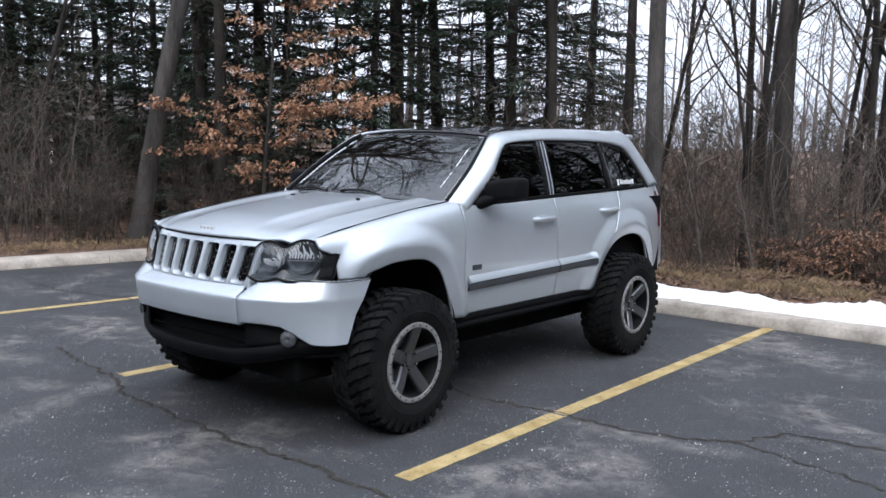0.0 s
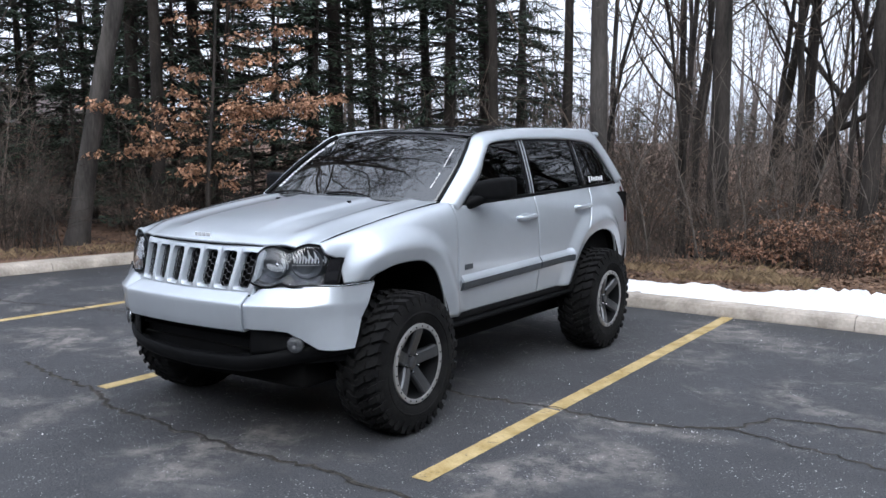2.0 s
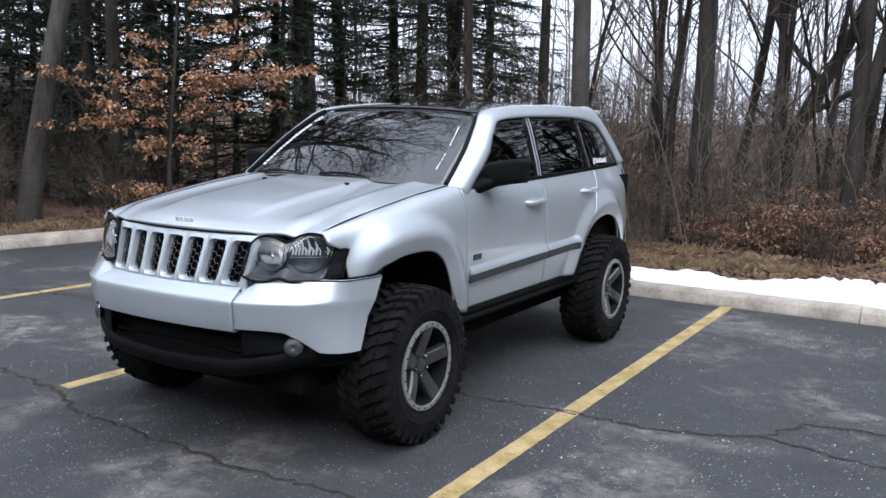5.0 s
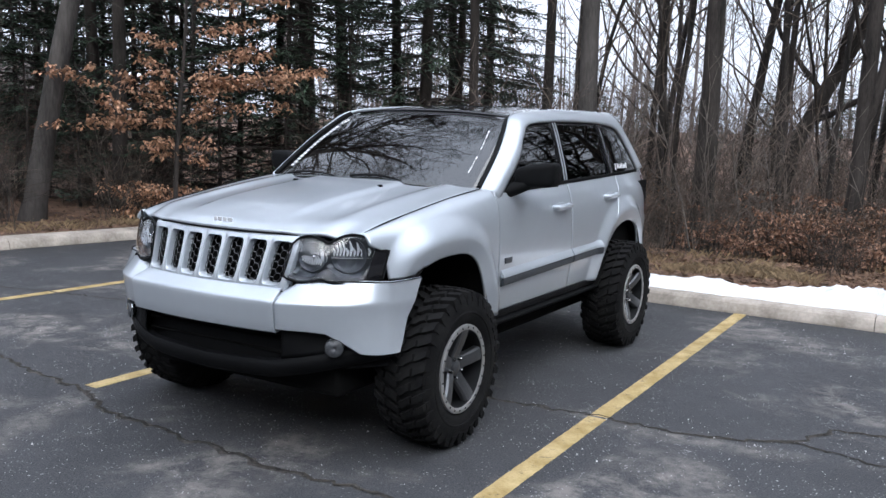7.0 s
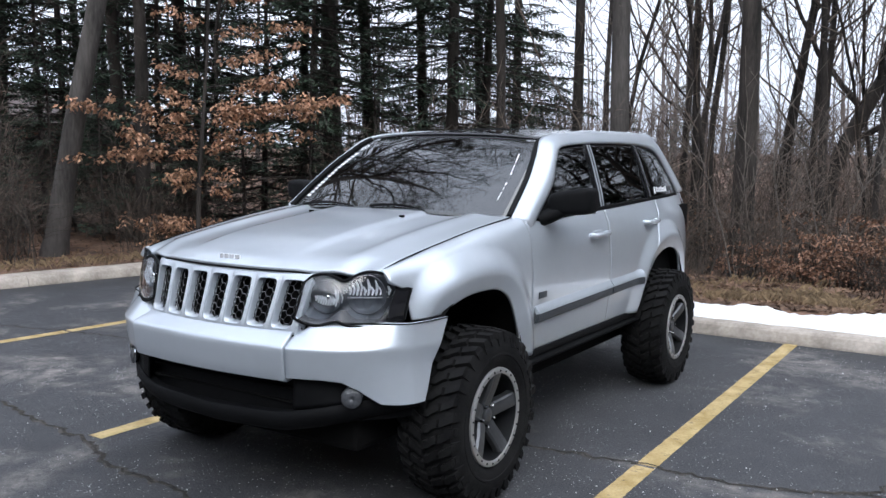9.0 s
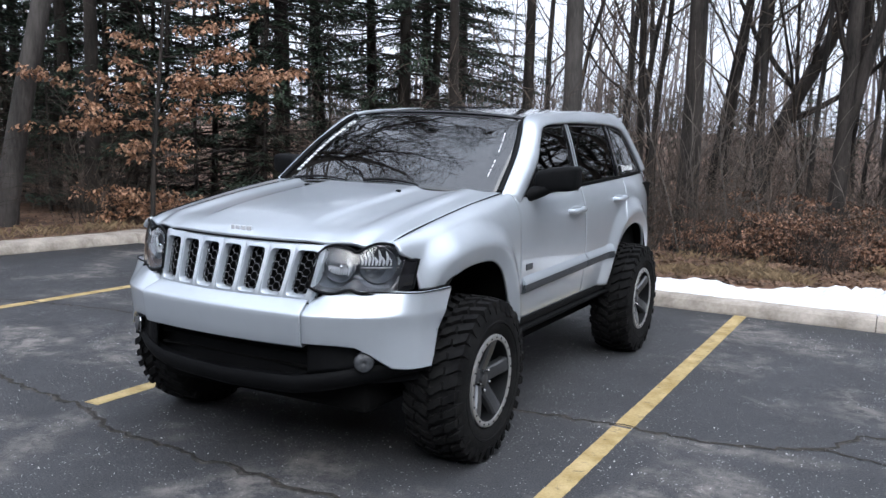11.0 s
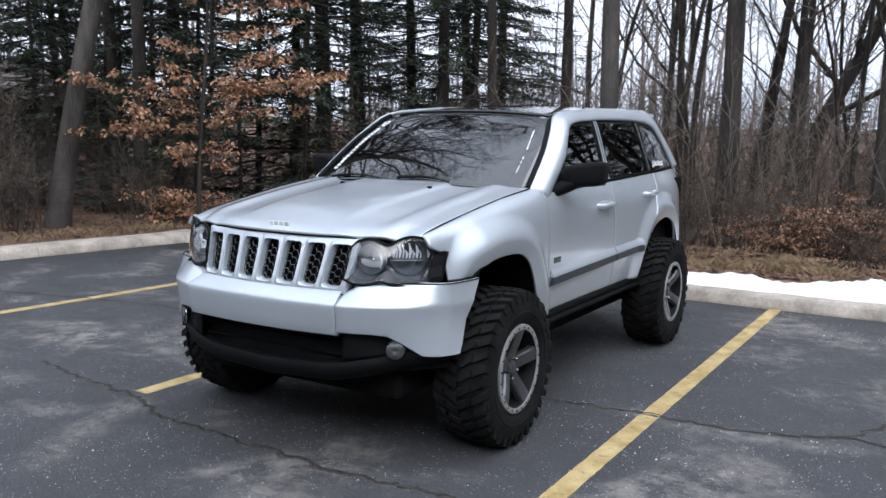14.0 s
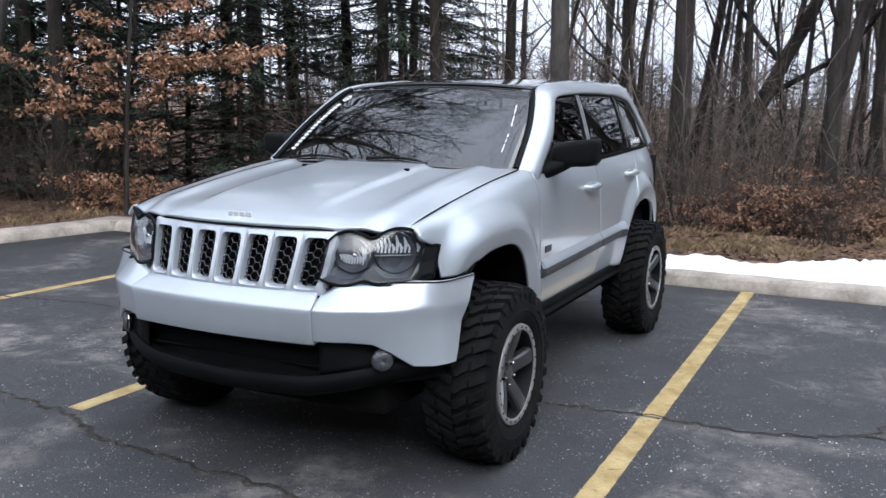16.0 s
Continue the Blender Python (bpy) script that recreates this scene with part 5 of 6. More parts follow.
def side_way(d, angle, rng):
    a = d.cross(Vector((rng.gauss(0, 1), rng.gauss(0, 1), rng.gauss(0, 1))))
    a.normalize()
    return (d * math.cos(angle) + a * math.sin(angle)).normalized()


def bare_tree_mesh(rng, height, r0, lean=(0, 0), clear=0.35, limbs=16, wander=0.035, twig=1.0, fork=0.0, bend=None, reach=1.0, boughs=()):
    """Trunk and crown of a leafless tree, as two (verts, faces)."""
    trunk_pieces, crown = [], []
    if bend:
        pts = [Vector(p) for p in bent(bend, 26)]
        rad = [lerp(r0, r0 * 0.3, i / 25) for i in range(26)]
    else:
        pts, rad = limb((0, 0, -0.3), (lean[0], lean[1], 1), height, r0, r0 * 0.12, rng, wander, 0.02, height / 22)
    rad = [r * (1 + 0.5 * math.exp(-max(0, p.z + 0.2) / 0.35)) * (1 + rng.uniform(-0.04, 0.04)) for r, p in zip(rad, pts)]
    trunk_pieces.append(tube(pts, rad, 12))
    stems = [(pts, rad, clear, limbs)]
    if fork:
        b, d = along(pts, fork)
        w = side_way(d, 0.4, rng)
        p2, r2 = limb(b, (w.x, w.y, abs(w.z) + 0.4), height * (1 - fork) * 0.95, r0 * 0.62, r0 * 0.1, rng, 0.06, 0.06, 0.7)
        trunk_pieces.append(tube(p2, r2, 9))
        stems.append((p2, r2, 0.2, limbs // 2))
    # long overhanging boughs: (share of the height, way, length)
    for t, way, ln in boughs:
        b, d = along(pts, t)
        p2, r2 = limb(b, way, ln, 0.075, 0.012, rng, 0.10, -0.012, 0.4)
        trunk_pieces.append(tube(p2, r2, 8, cap=False))
        stems.append((p2, r2, 0.12, int(ln * 4)))
    for spts, srad, lo, count in stems:
        total = sum((spts[i + 1] - spts[i]).length for i in range(len(spts) - 1))
        for k in range(count):
            t = lerp(lo, 0.98, (k + rng.random() * 0.8) / count)
            b, d = along(spts, t)
            r = max(0.012, srad[min(len(srad) - 1, int(t * (len(srad) - 1)))] * rng.uniform(0.25, 0.5))
            ln = (total * (1 - t) * rng.uniform(0.4, 0.75) + rng.uniform(0.6, 1.6)) * reach
            w = side_way(d, rng.uniform(0.6, 1.15), rng)
            lp, lr = limb(b, (w.x, w.y, w.z + 0.25), ln, r, 0.006, rng, 0.13, 0.05, 0.45)
            (trunk_pieces if r > 0.04 else crown).append(tube(lp, lr, sides_for(r), cap=False))
            for j in range(int(ln * 2.6 * twig)):
                tt = rng.uniform(0.2, 1.0)
                bb, dd = along(lp, tt)
                ww = side_way(dd, rng.uniform(0.5, 1.1), rng)
                l2 = (1 - tt) * ln * 0.5 + rng.uniform(0.3, 0.8)
                r2 = max(0.005, r * (1 - tt) * 0.5)
                p3, r3 = limb(bb, (ww.x, ww.y, ww.z + 0.12), l2, r2, 0.003, rng, 0.18, 0.04, 0.35)
                crown.append(tube(p3, r3, 3, cap=False))
                for m in range(int(3.2 * twig)):
                    b4, d4 = along(p3, rng.uniform(0.2, 1.0))
                    w4 = side_way(d4, rng.uniform(0.4, 1.0), rng)
                    p4, r4 = limb(b4, w4, rng.uniform(0.2, 0.6), 0.004, 0.002, rng, 0.2, 0.02, 0.3)
                    crown.append(tube(p4, r4, 3, cap=False))
    return joined(*trunk_pieces), joined(*crown)


def bare_tree(seed, height, r0, label, bark=BARK, **kw):
    rng = random.Random(seed)
    t, c = bare_tree_mesh(rng, height, r0, **kw)
    root = empty("bare_tree", label, "tree", "leafless woodland trees")
    mesh("trunk", *t, bark, root)
    mesh("crown", *c, BRUSH if bark is not BARK_PALE else BARK_PALE, root, "leafless branches and twigs")
    return root


def conifer_mesh(rng, height, r0, low, spread, gaps=0.15):
    pts, rad = limb((0, 0, -0.3), (rng.gauss(0, 0.02), rng.gauss(0, 0.02), 1), height, r0, r0 * 0.15, rng, 0.012, 0.02, 0.8)
    wood, green_v, green_f = [tube(pts, rad, 10)], [], []
    t = low
    while t < height - 0.3:
        frac = t / height
        b, d = along(pts, min(1, (t + 0.3) / (height + 0.3)))
        for k in range(rng.randint(3, 5)):
            if rng.random() < gaps:
                continue
            w = rng.uniform(0, 2 * math.pi)
            ln = spread * (1 - frac) ** 0.7 * rng.uniform(0.55, 1.1) + 0.25
            droop = rng.uniform(-0.25, 0.12)
            lp, lr = limb(b, (math.cos(w), math.sin(w), droop), ln, 0.022, 0.005, rng, 0.07, -0.015, 0.3)
            wood.append(tube(lp, lr, 4, cap=False))
            dead = t < low + 1.6 and rng.random() < 0.45
            for j in range(int(ln * 12)):
                tt = rng.uniform(0.12, 1.0) ** 0.8
                bb, dd = along(lp, tt)
                sg = 1 if j % 2 else -1
                out = dd.cross(Vector((0, 0, 1))) * sg
                tw = (dd * rng.uniform(0.5, 1.1) + out * rng.uniform(0.5, 1.0) + Vector((0, 0, rng.uniform(-0.45, 0.1)))).normalized()
                tl = (0.22 + 0.28 * (1 - tt)) * rng.uniform(0.6, 1.2)
                if dead:
                    wood.append(tube([bb, bb + tw * tl * 1.2], [0.005, 0.002], 3, cap=False))
                    continue
                side = tw.cross(Vector((rng.gauss(0, 0.35), rng.gauss(0, 0.35), 1))).normalized()
                # a flat spray: a few narrow needled fingers
                for m in range(5):
                    s0 = m / 5
                    c0 = bb + tw * tl * s0
                    fw = (tw * 0.75 + side * (1 if m % 2 else -1) * rng.uniform(0.5, 0.9) + Vector((0, 0, rng.uniform(-0.25, 0.1)))).normalized()
                    fl = tl * rng.uniform(0.32, 0.5) * (1 - 0.5 * s0) + 0.03
                    wd = fw.cross(Vector((rng.gauss(0, 0.5), rng.gauss(0, 0.5), 1))).normalized() * 0.019
                    i = len(green_v)
                    green_v += [c0, c0 + fw * fl * 0.45 + wd, c0 + fw * fl, c0 + fw * fl * 0.45 - wd]
                    green_f.append((i, i + 1, i + 2, i + 3))
        t += rng.uniform(0.16, 0.34)
    return joined(*wood), (green_v, green_f)


def conifer(seed, height, r0, low, spread, gaps=0.15):
    rng = random.Random(seed)
    w, g = conifer_mesh(rng, height, r0, low, spread, gaps)
    root = empty("conifer", "dark green conifer with thin drooping boughs", "tree", "woodland conifers")
    mesh("trunk", *w, BARK_DARK, root)
    mesh("crown", *g, NEEDLES, root, "dark green needle sprays", smooth=False)
    return root


def put(ob, x, y, rz=0.0, s=1.0):
    ob.matrix_basis = Matrix.Translation((x, y, ground_z(x, y))) @ Matrix.Rotation(rz, 4, "Z") @ Matrix.Diagonal((s, s, s, 1))
    return ob


def copy_put(ob, x, y, rz=0.0, s=1.0):
    ob2 = copy_thing(ob, Matrix.Translation((x, y, ground_z(x, y))) @ Matrix.Rotation(rz, 4, "Z"))
    ob2.scale = (s, s, s)
    return ob2


# the trees that stand out singly
put(bare_tree(11, 18, 0.165, "grey leaning tree trunk behind the side kerb", BARK_PALE, bend=[(0, 0, -0.3), (0.26, 0.20, 1.6), (0.55, 0.40, 3.26), (0.80, 0.62, 5), (0.95, 0.75, 8), (1.05, 0.85, 12), (0.9, 1.0, 17)], clear=0.45, limbs=18, reach=1.4, boughs=[(0.42, (1, -0.05, 0.22), 5.5), (0.48, (0.9, 0.3, 0.3), 6.5), (0.53, (1, 0.12, 0.12), 7.0), (0.58, (0.8, -0.3, 0.35), 5.0)]), -8.84, 4.26)
put(bare_tree(12, 19, 0.165, "straight smooth grey trunk behind the car", BARK_PALE, clear=0.42, limbs=18, reach=1.5, wander=0.008), -1.79, 8.82)
put(bare_tree(13, 18, 0.178, "thick dark rough-barked trunk behind the snow bank", BARK, lean=(0.02, -0.01), clear=0.22, limbs=16, wander=0.012, fork=0.26), -0.32, 10.1)
put(bare_tree(14, 17, 0.12, "slender dark trunk in the wood", BARK, clear=0.35, limbs=16, wander=0.012, reach=1.5), -3.72, 11.6)
put(bare_tree(15, 17, 0.15, "thick forked trunk in the wood", BARK, lean=(0.05, 0.02), clear=0.2, limbs=14, fork=0.17, wander=0.014), 1.70, 10.9)
put(bare_tree(17, 19, 0.105, "tall dark straight trunk behind the car", BARK_DARK, clear=0.5, limbs=18, wander=0.01, reach=1.7), -4.55, 10.3)
put(bare_tree(18, 18, 0.13, "tall dark trunk beyond the beech sapling", BARK_DARK, clear=0.4, limbs=16, wander=0.015, reach=1.5), -9.3, 6.3)
put(bare_tree(19, 18, 0.13, "tall dark trunk beyond the leaning tree", BARK_DARK, clear=0.4, limbs=16, wander=0.02, reach=1.5), -10.4, 6.9)
put(bare_tree(16, 15, 0.19, "curved trunk leaning aside in the wood", BARK, bend=[(0, 0, -0.3), (0.05, 0.0, 1.5), (0.15, 0.08, 2.5), (0.6, 0.3, 3.6), (1.2, 0.6, 5.0), (1.7, 0.8, 7), (2.0, 0.9, 10), (2.2, 1.0, 15)], clear=0.25, limbs=14), -0.1, 15.8)
put(bare_tree(20, 17, 0.15, "dark trunk leaning aside deeper in the wood", BARK, lean=(0.14, 0.08), clear=0.25, limbs=14, wander=0.02), -2.05, 19.7)
put(bare_tree(25, 16, 0.12, "leafless tree forked low, deeper in the wood", BARK, clear=0.18, limbs=16, fork=0.14, wander=0.02), -4.85, 21.8)
put(bare_tree(28, 14, 0.06, "slim straight leafless tree in the wood", BARK, clear=0.3, limbs=12, wander=0.012), 1.24, 12.4)

kinds = [
    put(bare_tree(21, 16, 0.09, "tall leafless grey-brown tree in the wood", BARK, clear=0.22, limbs=15, wander=0.03, twig=1.3), -2.0, 13.4, 1.0),
    put(bare_tree(22, 15, 0.07, "thin leafless tree in the wood", BARK, clear=0.15, limbs=15, wander=0.045, twig=1.35), -0.6, 14.7, 2.0),
    put(bare_tree(23, 17, 0.115, "tall leafless grey-brown tree in the wood", BARK, clear=0.3, limbs=15, fork=0.35, twig=1.3), 1.2, 16.0, 0.4),
    put(bare_tree(24, 12, 0.05, "slim leafless young tree in the wood", BARK, clear=0.12, limbs=16, wander=0.05), -2.9, 10.9, 0.4),
]
spots = random.Random(5)
for x, y, k in [(-1.75, 13.6, 1), (-0.8, 17.8, 0), (0.35, 12.9, 1), (1.0, 22.0, 2), (-0.3, 16.2, 0), (2.2, 18.4, 0), (2.6, 14.4, 2), (3.2, 11.6, 0), (0.3, 19.5, 1), (1.9, 15.3, 3), (0.95, 14.4, 3), (-1.3, 11.6, 3), (3.9, 16.8, 1), (4.4, 13.2, 0), (6.0, 12.0, 2), (8.5, 13.5, 0), (11, 11.5, 1), (13.5, 13, 2), (17, 11, 0), (-8.6, 1.0, 2), (-11.5, -1.2, 0), (-9.8, -4.0, 2), (-12.5, 2.2, 0), (-10.8, 3.4, 3), (-9.2, 7.6, 3), (-13, 7.5, 0), (-11.2, -7, 1)]:
    copy_put(kinds[k], x, y, spots.uniform(0, 6.28), spots.uniform(0.88, 1.15))
far_kinds = [
    put(bare_tree(26, 16, 0.14, "leafless tree far back in the wood", BARK, clear=0.2, limbs=13, twig=0.45), -9.5, 27.0),
    put(bare_tree(27, 14, 0.11, "thin leafless tree far back in the wood", BARK, clear=0.15, limbs=13, twig=0.45, fork=0.3), 2.0, 27.0),
]
for i in range(18):
    a = radians(spots.uniform(-12, 18) if i % 2 else spots.uniform(36, 78))
    d = spots.uniform(26, 62)
    copy_put(far_kinds[i % 2], 3.5 - d * math.sin(a), -4 + d * math.cos(a), spots.uniform(0, 6.28), spots.uniform(0.75, 1.1))

firs = [
    put(conifer(31, 15, 0.15, 1.2, 2.9), -6.1, 11.0),
    put(conifer(32, 13, 0.12, 0.7, 2.5, 0.1), -9.4, 10.4),
    put(conifer(33, 16, 0.17, 2.6, 2.8, 0.3), -9.05, 12.5),
    put(conifer(34, 7, 0.07, 0.3, 1.9, 0.05), -12.6, 6.7),
]
for x, y, k in [(-12.7, 8.3, 1), (-10.5, 8.3, 0), (-15.5, 5.2, 0), (-14.4, 6.9, 1), (-17.0, 6.2, 0), (-18.5, 4.4, 1), (-13.8, 4.4, 3), (-8.6, 14.0, 2), (-8.24, 10.0, 2), (-8.8, 16.9, 0), (-6.9, 13.6, 1), (-9.5, 20, 2), (-7.4, 8.4, 3), (-13.2, 5.6, 3), (-17.4, 8.8, 1), (-10.2, 7.4, 3), (-13.5, 9.3, 3), (-16, 13.5, 1), (-15.8, 3.8, 3), (-11.0, 9.2, 3), (-8.9, 8.8, 3), (-17.5, 11.5, 3), (-20, 8, 1), (-19.5, 12.5, 0)]:
    copy_put(firs[k], x, y, spots.uniform(0, 6.28), spots.uniform(0.85, 1.12))

for x, y, s in ((-5.4, 12.9, 0.42), (-6.3, 15.6, 0.5), (-5.9, 16.0, 0.45)):
    copy_put(firs[3], x, y, spots.uniform(0, 6.28), s)
# evergreens out of view to the right, added to darken the side glass's reflections
for x, y, k in ((10.5, 17, 0), (12.5, 19, 1), (14, 16, 0), (11.5, 21.5, 2), (6.4, 14.5, 0), (7.0, 18, 1), (8.2, 13.5, 1), (8.8, 16.5, 0), (6.2, 21, 0), (9.8, 20, 0), (7.6, 23, 1), (6.8, 26, 0), (15.5, 20, 1), (17.5, 17, 0), (17, 13.5, 1)):
    copy_put(firs[k], x, y, spots.uniform(0, 6.28), spots.uniform(0.9, 1.1))

for i in range(9):
    copy_put(firs[3], -9 + i * 2.0 + spots.uniform(-0.6, 0.6), spots.uniform(27, 34), spots.uniform(0, 6.28), spots.uniform(0.5, 0.75))

for x, y, s in ((-8.9, 6.9, 0.5), (-9.8, 5.9, 0.45), (-11.3, 6.0, 0.6), (-12.2, 4.7, 0.55), (-11.6, 3.3, 0.5), (-13.4, 3.6, 0.7), (-8.2, 7.6, 0.6), (-6.9, 7.8, 0.5), (-6.2, 8.8, 0.6), (-10.3, 4.2, 0.35)):
    copy_put(firs[3], x, y, spots.uniform(0, 6.28), s)

# ---- beech saplings that keep their dead leaves ----


def leaf_at(p, rng, size, vs, fs):
    """One drooping, folded leaf."""
    w = rng.uniform(0, 2 * math.pi)
    d = Vector((math.cos(w), math.sin(w), rng.uniform(-1.3, -0.1))).normalized()
    s = d.cross(Vector((rng.gauss(0, 0.6), rng.gauss(0, 0.6), 1))).normalized()
    n = s.cross(d)
    l, h = size * rng.uniform(0.7, 1.25), size * rng.uniform(0.2, 0.32)
    i = len(vs)
    vs += [p, p + d * l * 0.45 + s * h + n * h * 0.5, p + d * l, p + d * l * 0.45 - s * h + n * h * 0.5, p + d * l * 0.5]
    fs += [(i, i + 1, i + 4), (i + 1, i + 2, i + 4), (i, i + 4, i + 3), (i + 4, i + 2, i + 3)]


def leafy_branch(base, way, ln, rng, wood, vs, fs, r=0.011, density=68, size=0.082):
    lp, lr = limb(base, way, ln, r, 0.003, rng, 0.07, 0.0, 0.18)
    wood.append(tube(lp, lr, 4, cap=False))
    for j in range(int(ln * 9)):
        tt = rng.uniform(0.06, 1.0)
        b, d = along(lp, tt)
        sd = d.cross(Vector((0, 0, 1))) * (1 if j % 2 else -1)
        tw = (d * 0.8 + sd * rng.uniform(0.3, 0.9) + Vector((0, 0, rng.uniform(-0.5, 0.25)))).normalized()
        tl = rng.uniform(0.12, 0.42) * (1.2 - 0.5 * tt)
        tp, tr = limb(b, tw, tl, 0.004, 0.002, rng, 0.12, -0.01, 0.12)
        wood.append(tube(tp, tr, 3, cap=False))
        for m in range(int(tl * density)):
            q, _ = along(tp, rng.random())
            leaf_at(q + Vector((rng.gauss(0, 0.03), rng.gauss(0, 0.03), rng.gauss(0, 0.035))), rng, size, vs, fs)


RIGHT = Vector((0.67, 0.74, 0.0))
rng = random.Random(51)
beech = empty("beech_sapling", "young beech sapling with dead copper leaves", "tree")
pts = [Vector(p) for p in bent([(0, 0, -0.2), (0.03, 0.02, 1.0), (0.09, 0.06, 2.0), (0.15, 0.10, 3.0), (0.18, 0.14, 4.2), (0.25, 0.2, 5.4)], 24)]
wood = [tube(pts, [lerp(0.042, 0.008, i / 23) for i in range(24)], 8)]
vs, fs = [], []
# tiers of nearly level branches: height, side, length, rise
for z, side, ln, up in [(0.95, 0.8, 0.45, 0.05), (1.05, -0.8, 0.55, 0.05), (1.15, 0.9, 0.5, 0.1), (1.20, -0.6, 0.45, 0.1), (1.50, -1, 1.85, 0.06), (1.55, -0.9, 1.25, 0.05), (1.62, 0.8, 0.55, 0.05), (1.70, -1, 1.1, 0.12), (1.78, 1, 1.55, 0.04), (1.85, -1, 1.75, 0.20), (1.92, 0.9, 1.0, 0.15), (2.0, -0.8, 1.35, 0.22), (2.05, 1, 2.05, 0.12), (2.12, 1, 2.25, 0.10), (2.18, 0.9, 1.7, 0.08), (1.55, 0.6, 0.5, 0.1), (1.75, -0.5, 0.5, 0.15), (1.95, 0.4, 0.55, 0.2), (2.1, -0.4, 0.5, 0.2), (2.25, -0.7, 0.7, 0.2), (2.38, 1, 1.35, 0.16), (2.5, 0.8, 1.0, 0.15), (2.65, -0.8, 0.7, 0.2), (2.9, 1, 1.2, 0.15), (3.3, 1, 1.35, 0.10), (3.4, -0.8, 0.6, 0.2), (3.8, 1, 1.2, 0.12), (4.3, 0.7, 0.9, 0.2)]:
    b, _ = along(pts, min(1, (z + 0.2) / 5.6))
    away = Vector((0.74, -0.67, 0)) * rng.uniform(-0.35, 0.35)
    leafy_branch(b, RIGHT * side + away + Vector((0, 0, up)), ln, rng, wood, vs, fs)
mesh("trunk", *joined(*wood), BARK, beech)
tagged(mesh("leaf_spray", vs, fs, BEECH, beech, "dead copper-brown leaves", smooth=False), kind="stuff")
beech.matrix_basis = Matrix.Translation((-7.02, 5.44, 0.13))


def leafy_shrub(seed, height, stems, density, label):
    rng = random.Random(seed)
    root = empty("leafy_shrub", label, "shrub", "shrubs with dead leaves")
    wood, vs, fs = [], [], []
    for k in range(stems):
        w = rng.uniform(0, 6.28)
        lp, lr = limb((rng.gauss(0, 0.2), rng.gauss(0, 0.2), -0.05), (math.cos(w) * 0.4, math.sin(w) * 0.4, 1), height * rng.uniform(0.6, 1.05), 0.012, 0.004, rng, 0.1, 0.0, 0.25)
        wood.append(tube(lp, lr, 4, cap=False))
        for j in range(5):
            b, d = along(lp, rng.uniform(0.25, 0.95))
            ww = rng.uniform(0, 6.28)
            leafy_branch(b, (math.cos(ww), math.sin(ww), rng.uniform(-0.1, 0.5)), rng.uniform(0.3, 0.7), rng, wood, vs, fs, 0.006, density, 0.08)
    mesh("stem", *joined(*wood), BRUSH, root)
    tagged(mesh("leaf_spray", vs, fs, BEECH if seed % 2 else RUSSET if seed == 64 else LITTER, root, "dead brown leaves", smooth=False), kind="stuff")
    return root


low_beech = put(leafy_shrub(61, 0.7, 7, 34, "low shrub of dead copper beech leaves by the kerb"), -7.7, 5.75)
copy_put(low_beech, -7.1, 6.1, 2.5, 0.7)
thicket_leaf = put(leafy_shrub(62, 2.0, 8, 14, "tall shrub with sparse dead brown leaves"), 1.15, 10.6)
for x, y, s in [(1.5, 9.9, 0.9), (0.7, 10.3, 0.8), (2.5, 11.2, 1.2), (3.0, 10.4, 1.0), (1.4, 11.8, 1.2), (-1.6, 10.2, 0.8), (2.1, 10.2, 1.0), (2.9, 9.6, 0.9), (0.6, 11.6, 1.1), (-2.6, 12.2, 1.0), (-3.4, 10.8, 1.1), (3.4, 10.8, 1.2), (1.9, 9.2, 0.7), (-1.4, 14, 1.2), (4.3, 9.6, 1.0), (-0.9, 12.8, 1.0), (2.4, 13.0, 1.3)]:
    copy_put(thicket_leaf, x, y, spots.uniform(0, 6.28), s)

# a patch of leafier, reddish shrubs past the end of the snow
red_shrub = put(leafy_shrub(64, 1.35, 6, 26, "bushy shrub full of dead reddish-brown leaves"), 2.0, 9.4)
for x, y, s in [(2.5, 9.9, 1.1), (1.7, 10.1, 0.9), (2.9, 9.2, 0.9), (3.4, 9.9, 1.0), (0.1, 8.9, 0.6), (2.2, 8.7, 0.6), (1.25, 10.2, 1.2), (0.95, 8.7, 0.8), (1.45, 8.5, 0.8), (0.6, 8.2, 0.4), (2.4, 10.8, 1.4), (0.8, 11.2, 1.1)]:
    copy_put(red_shrub, x, y, spots.uniform(0, 6.28), s)

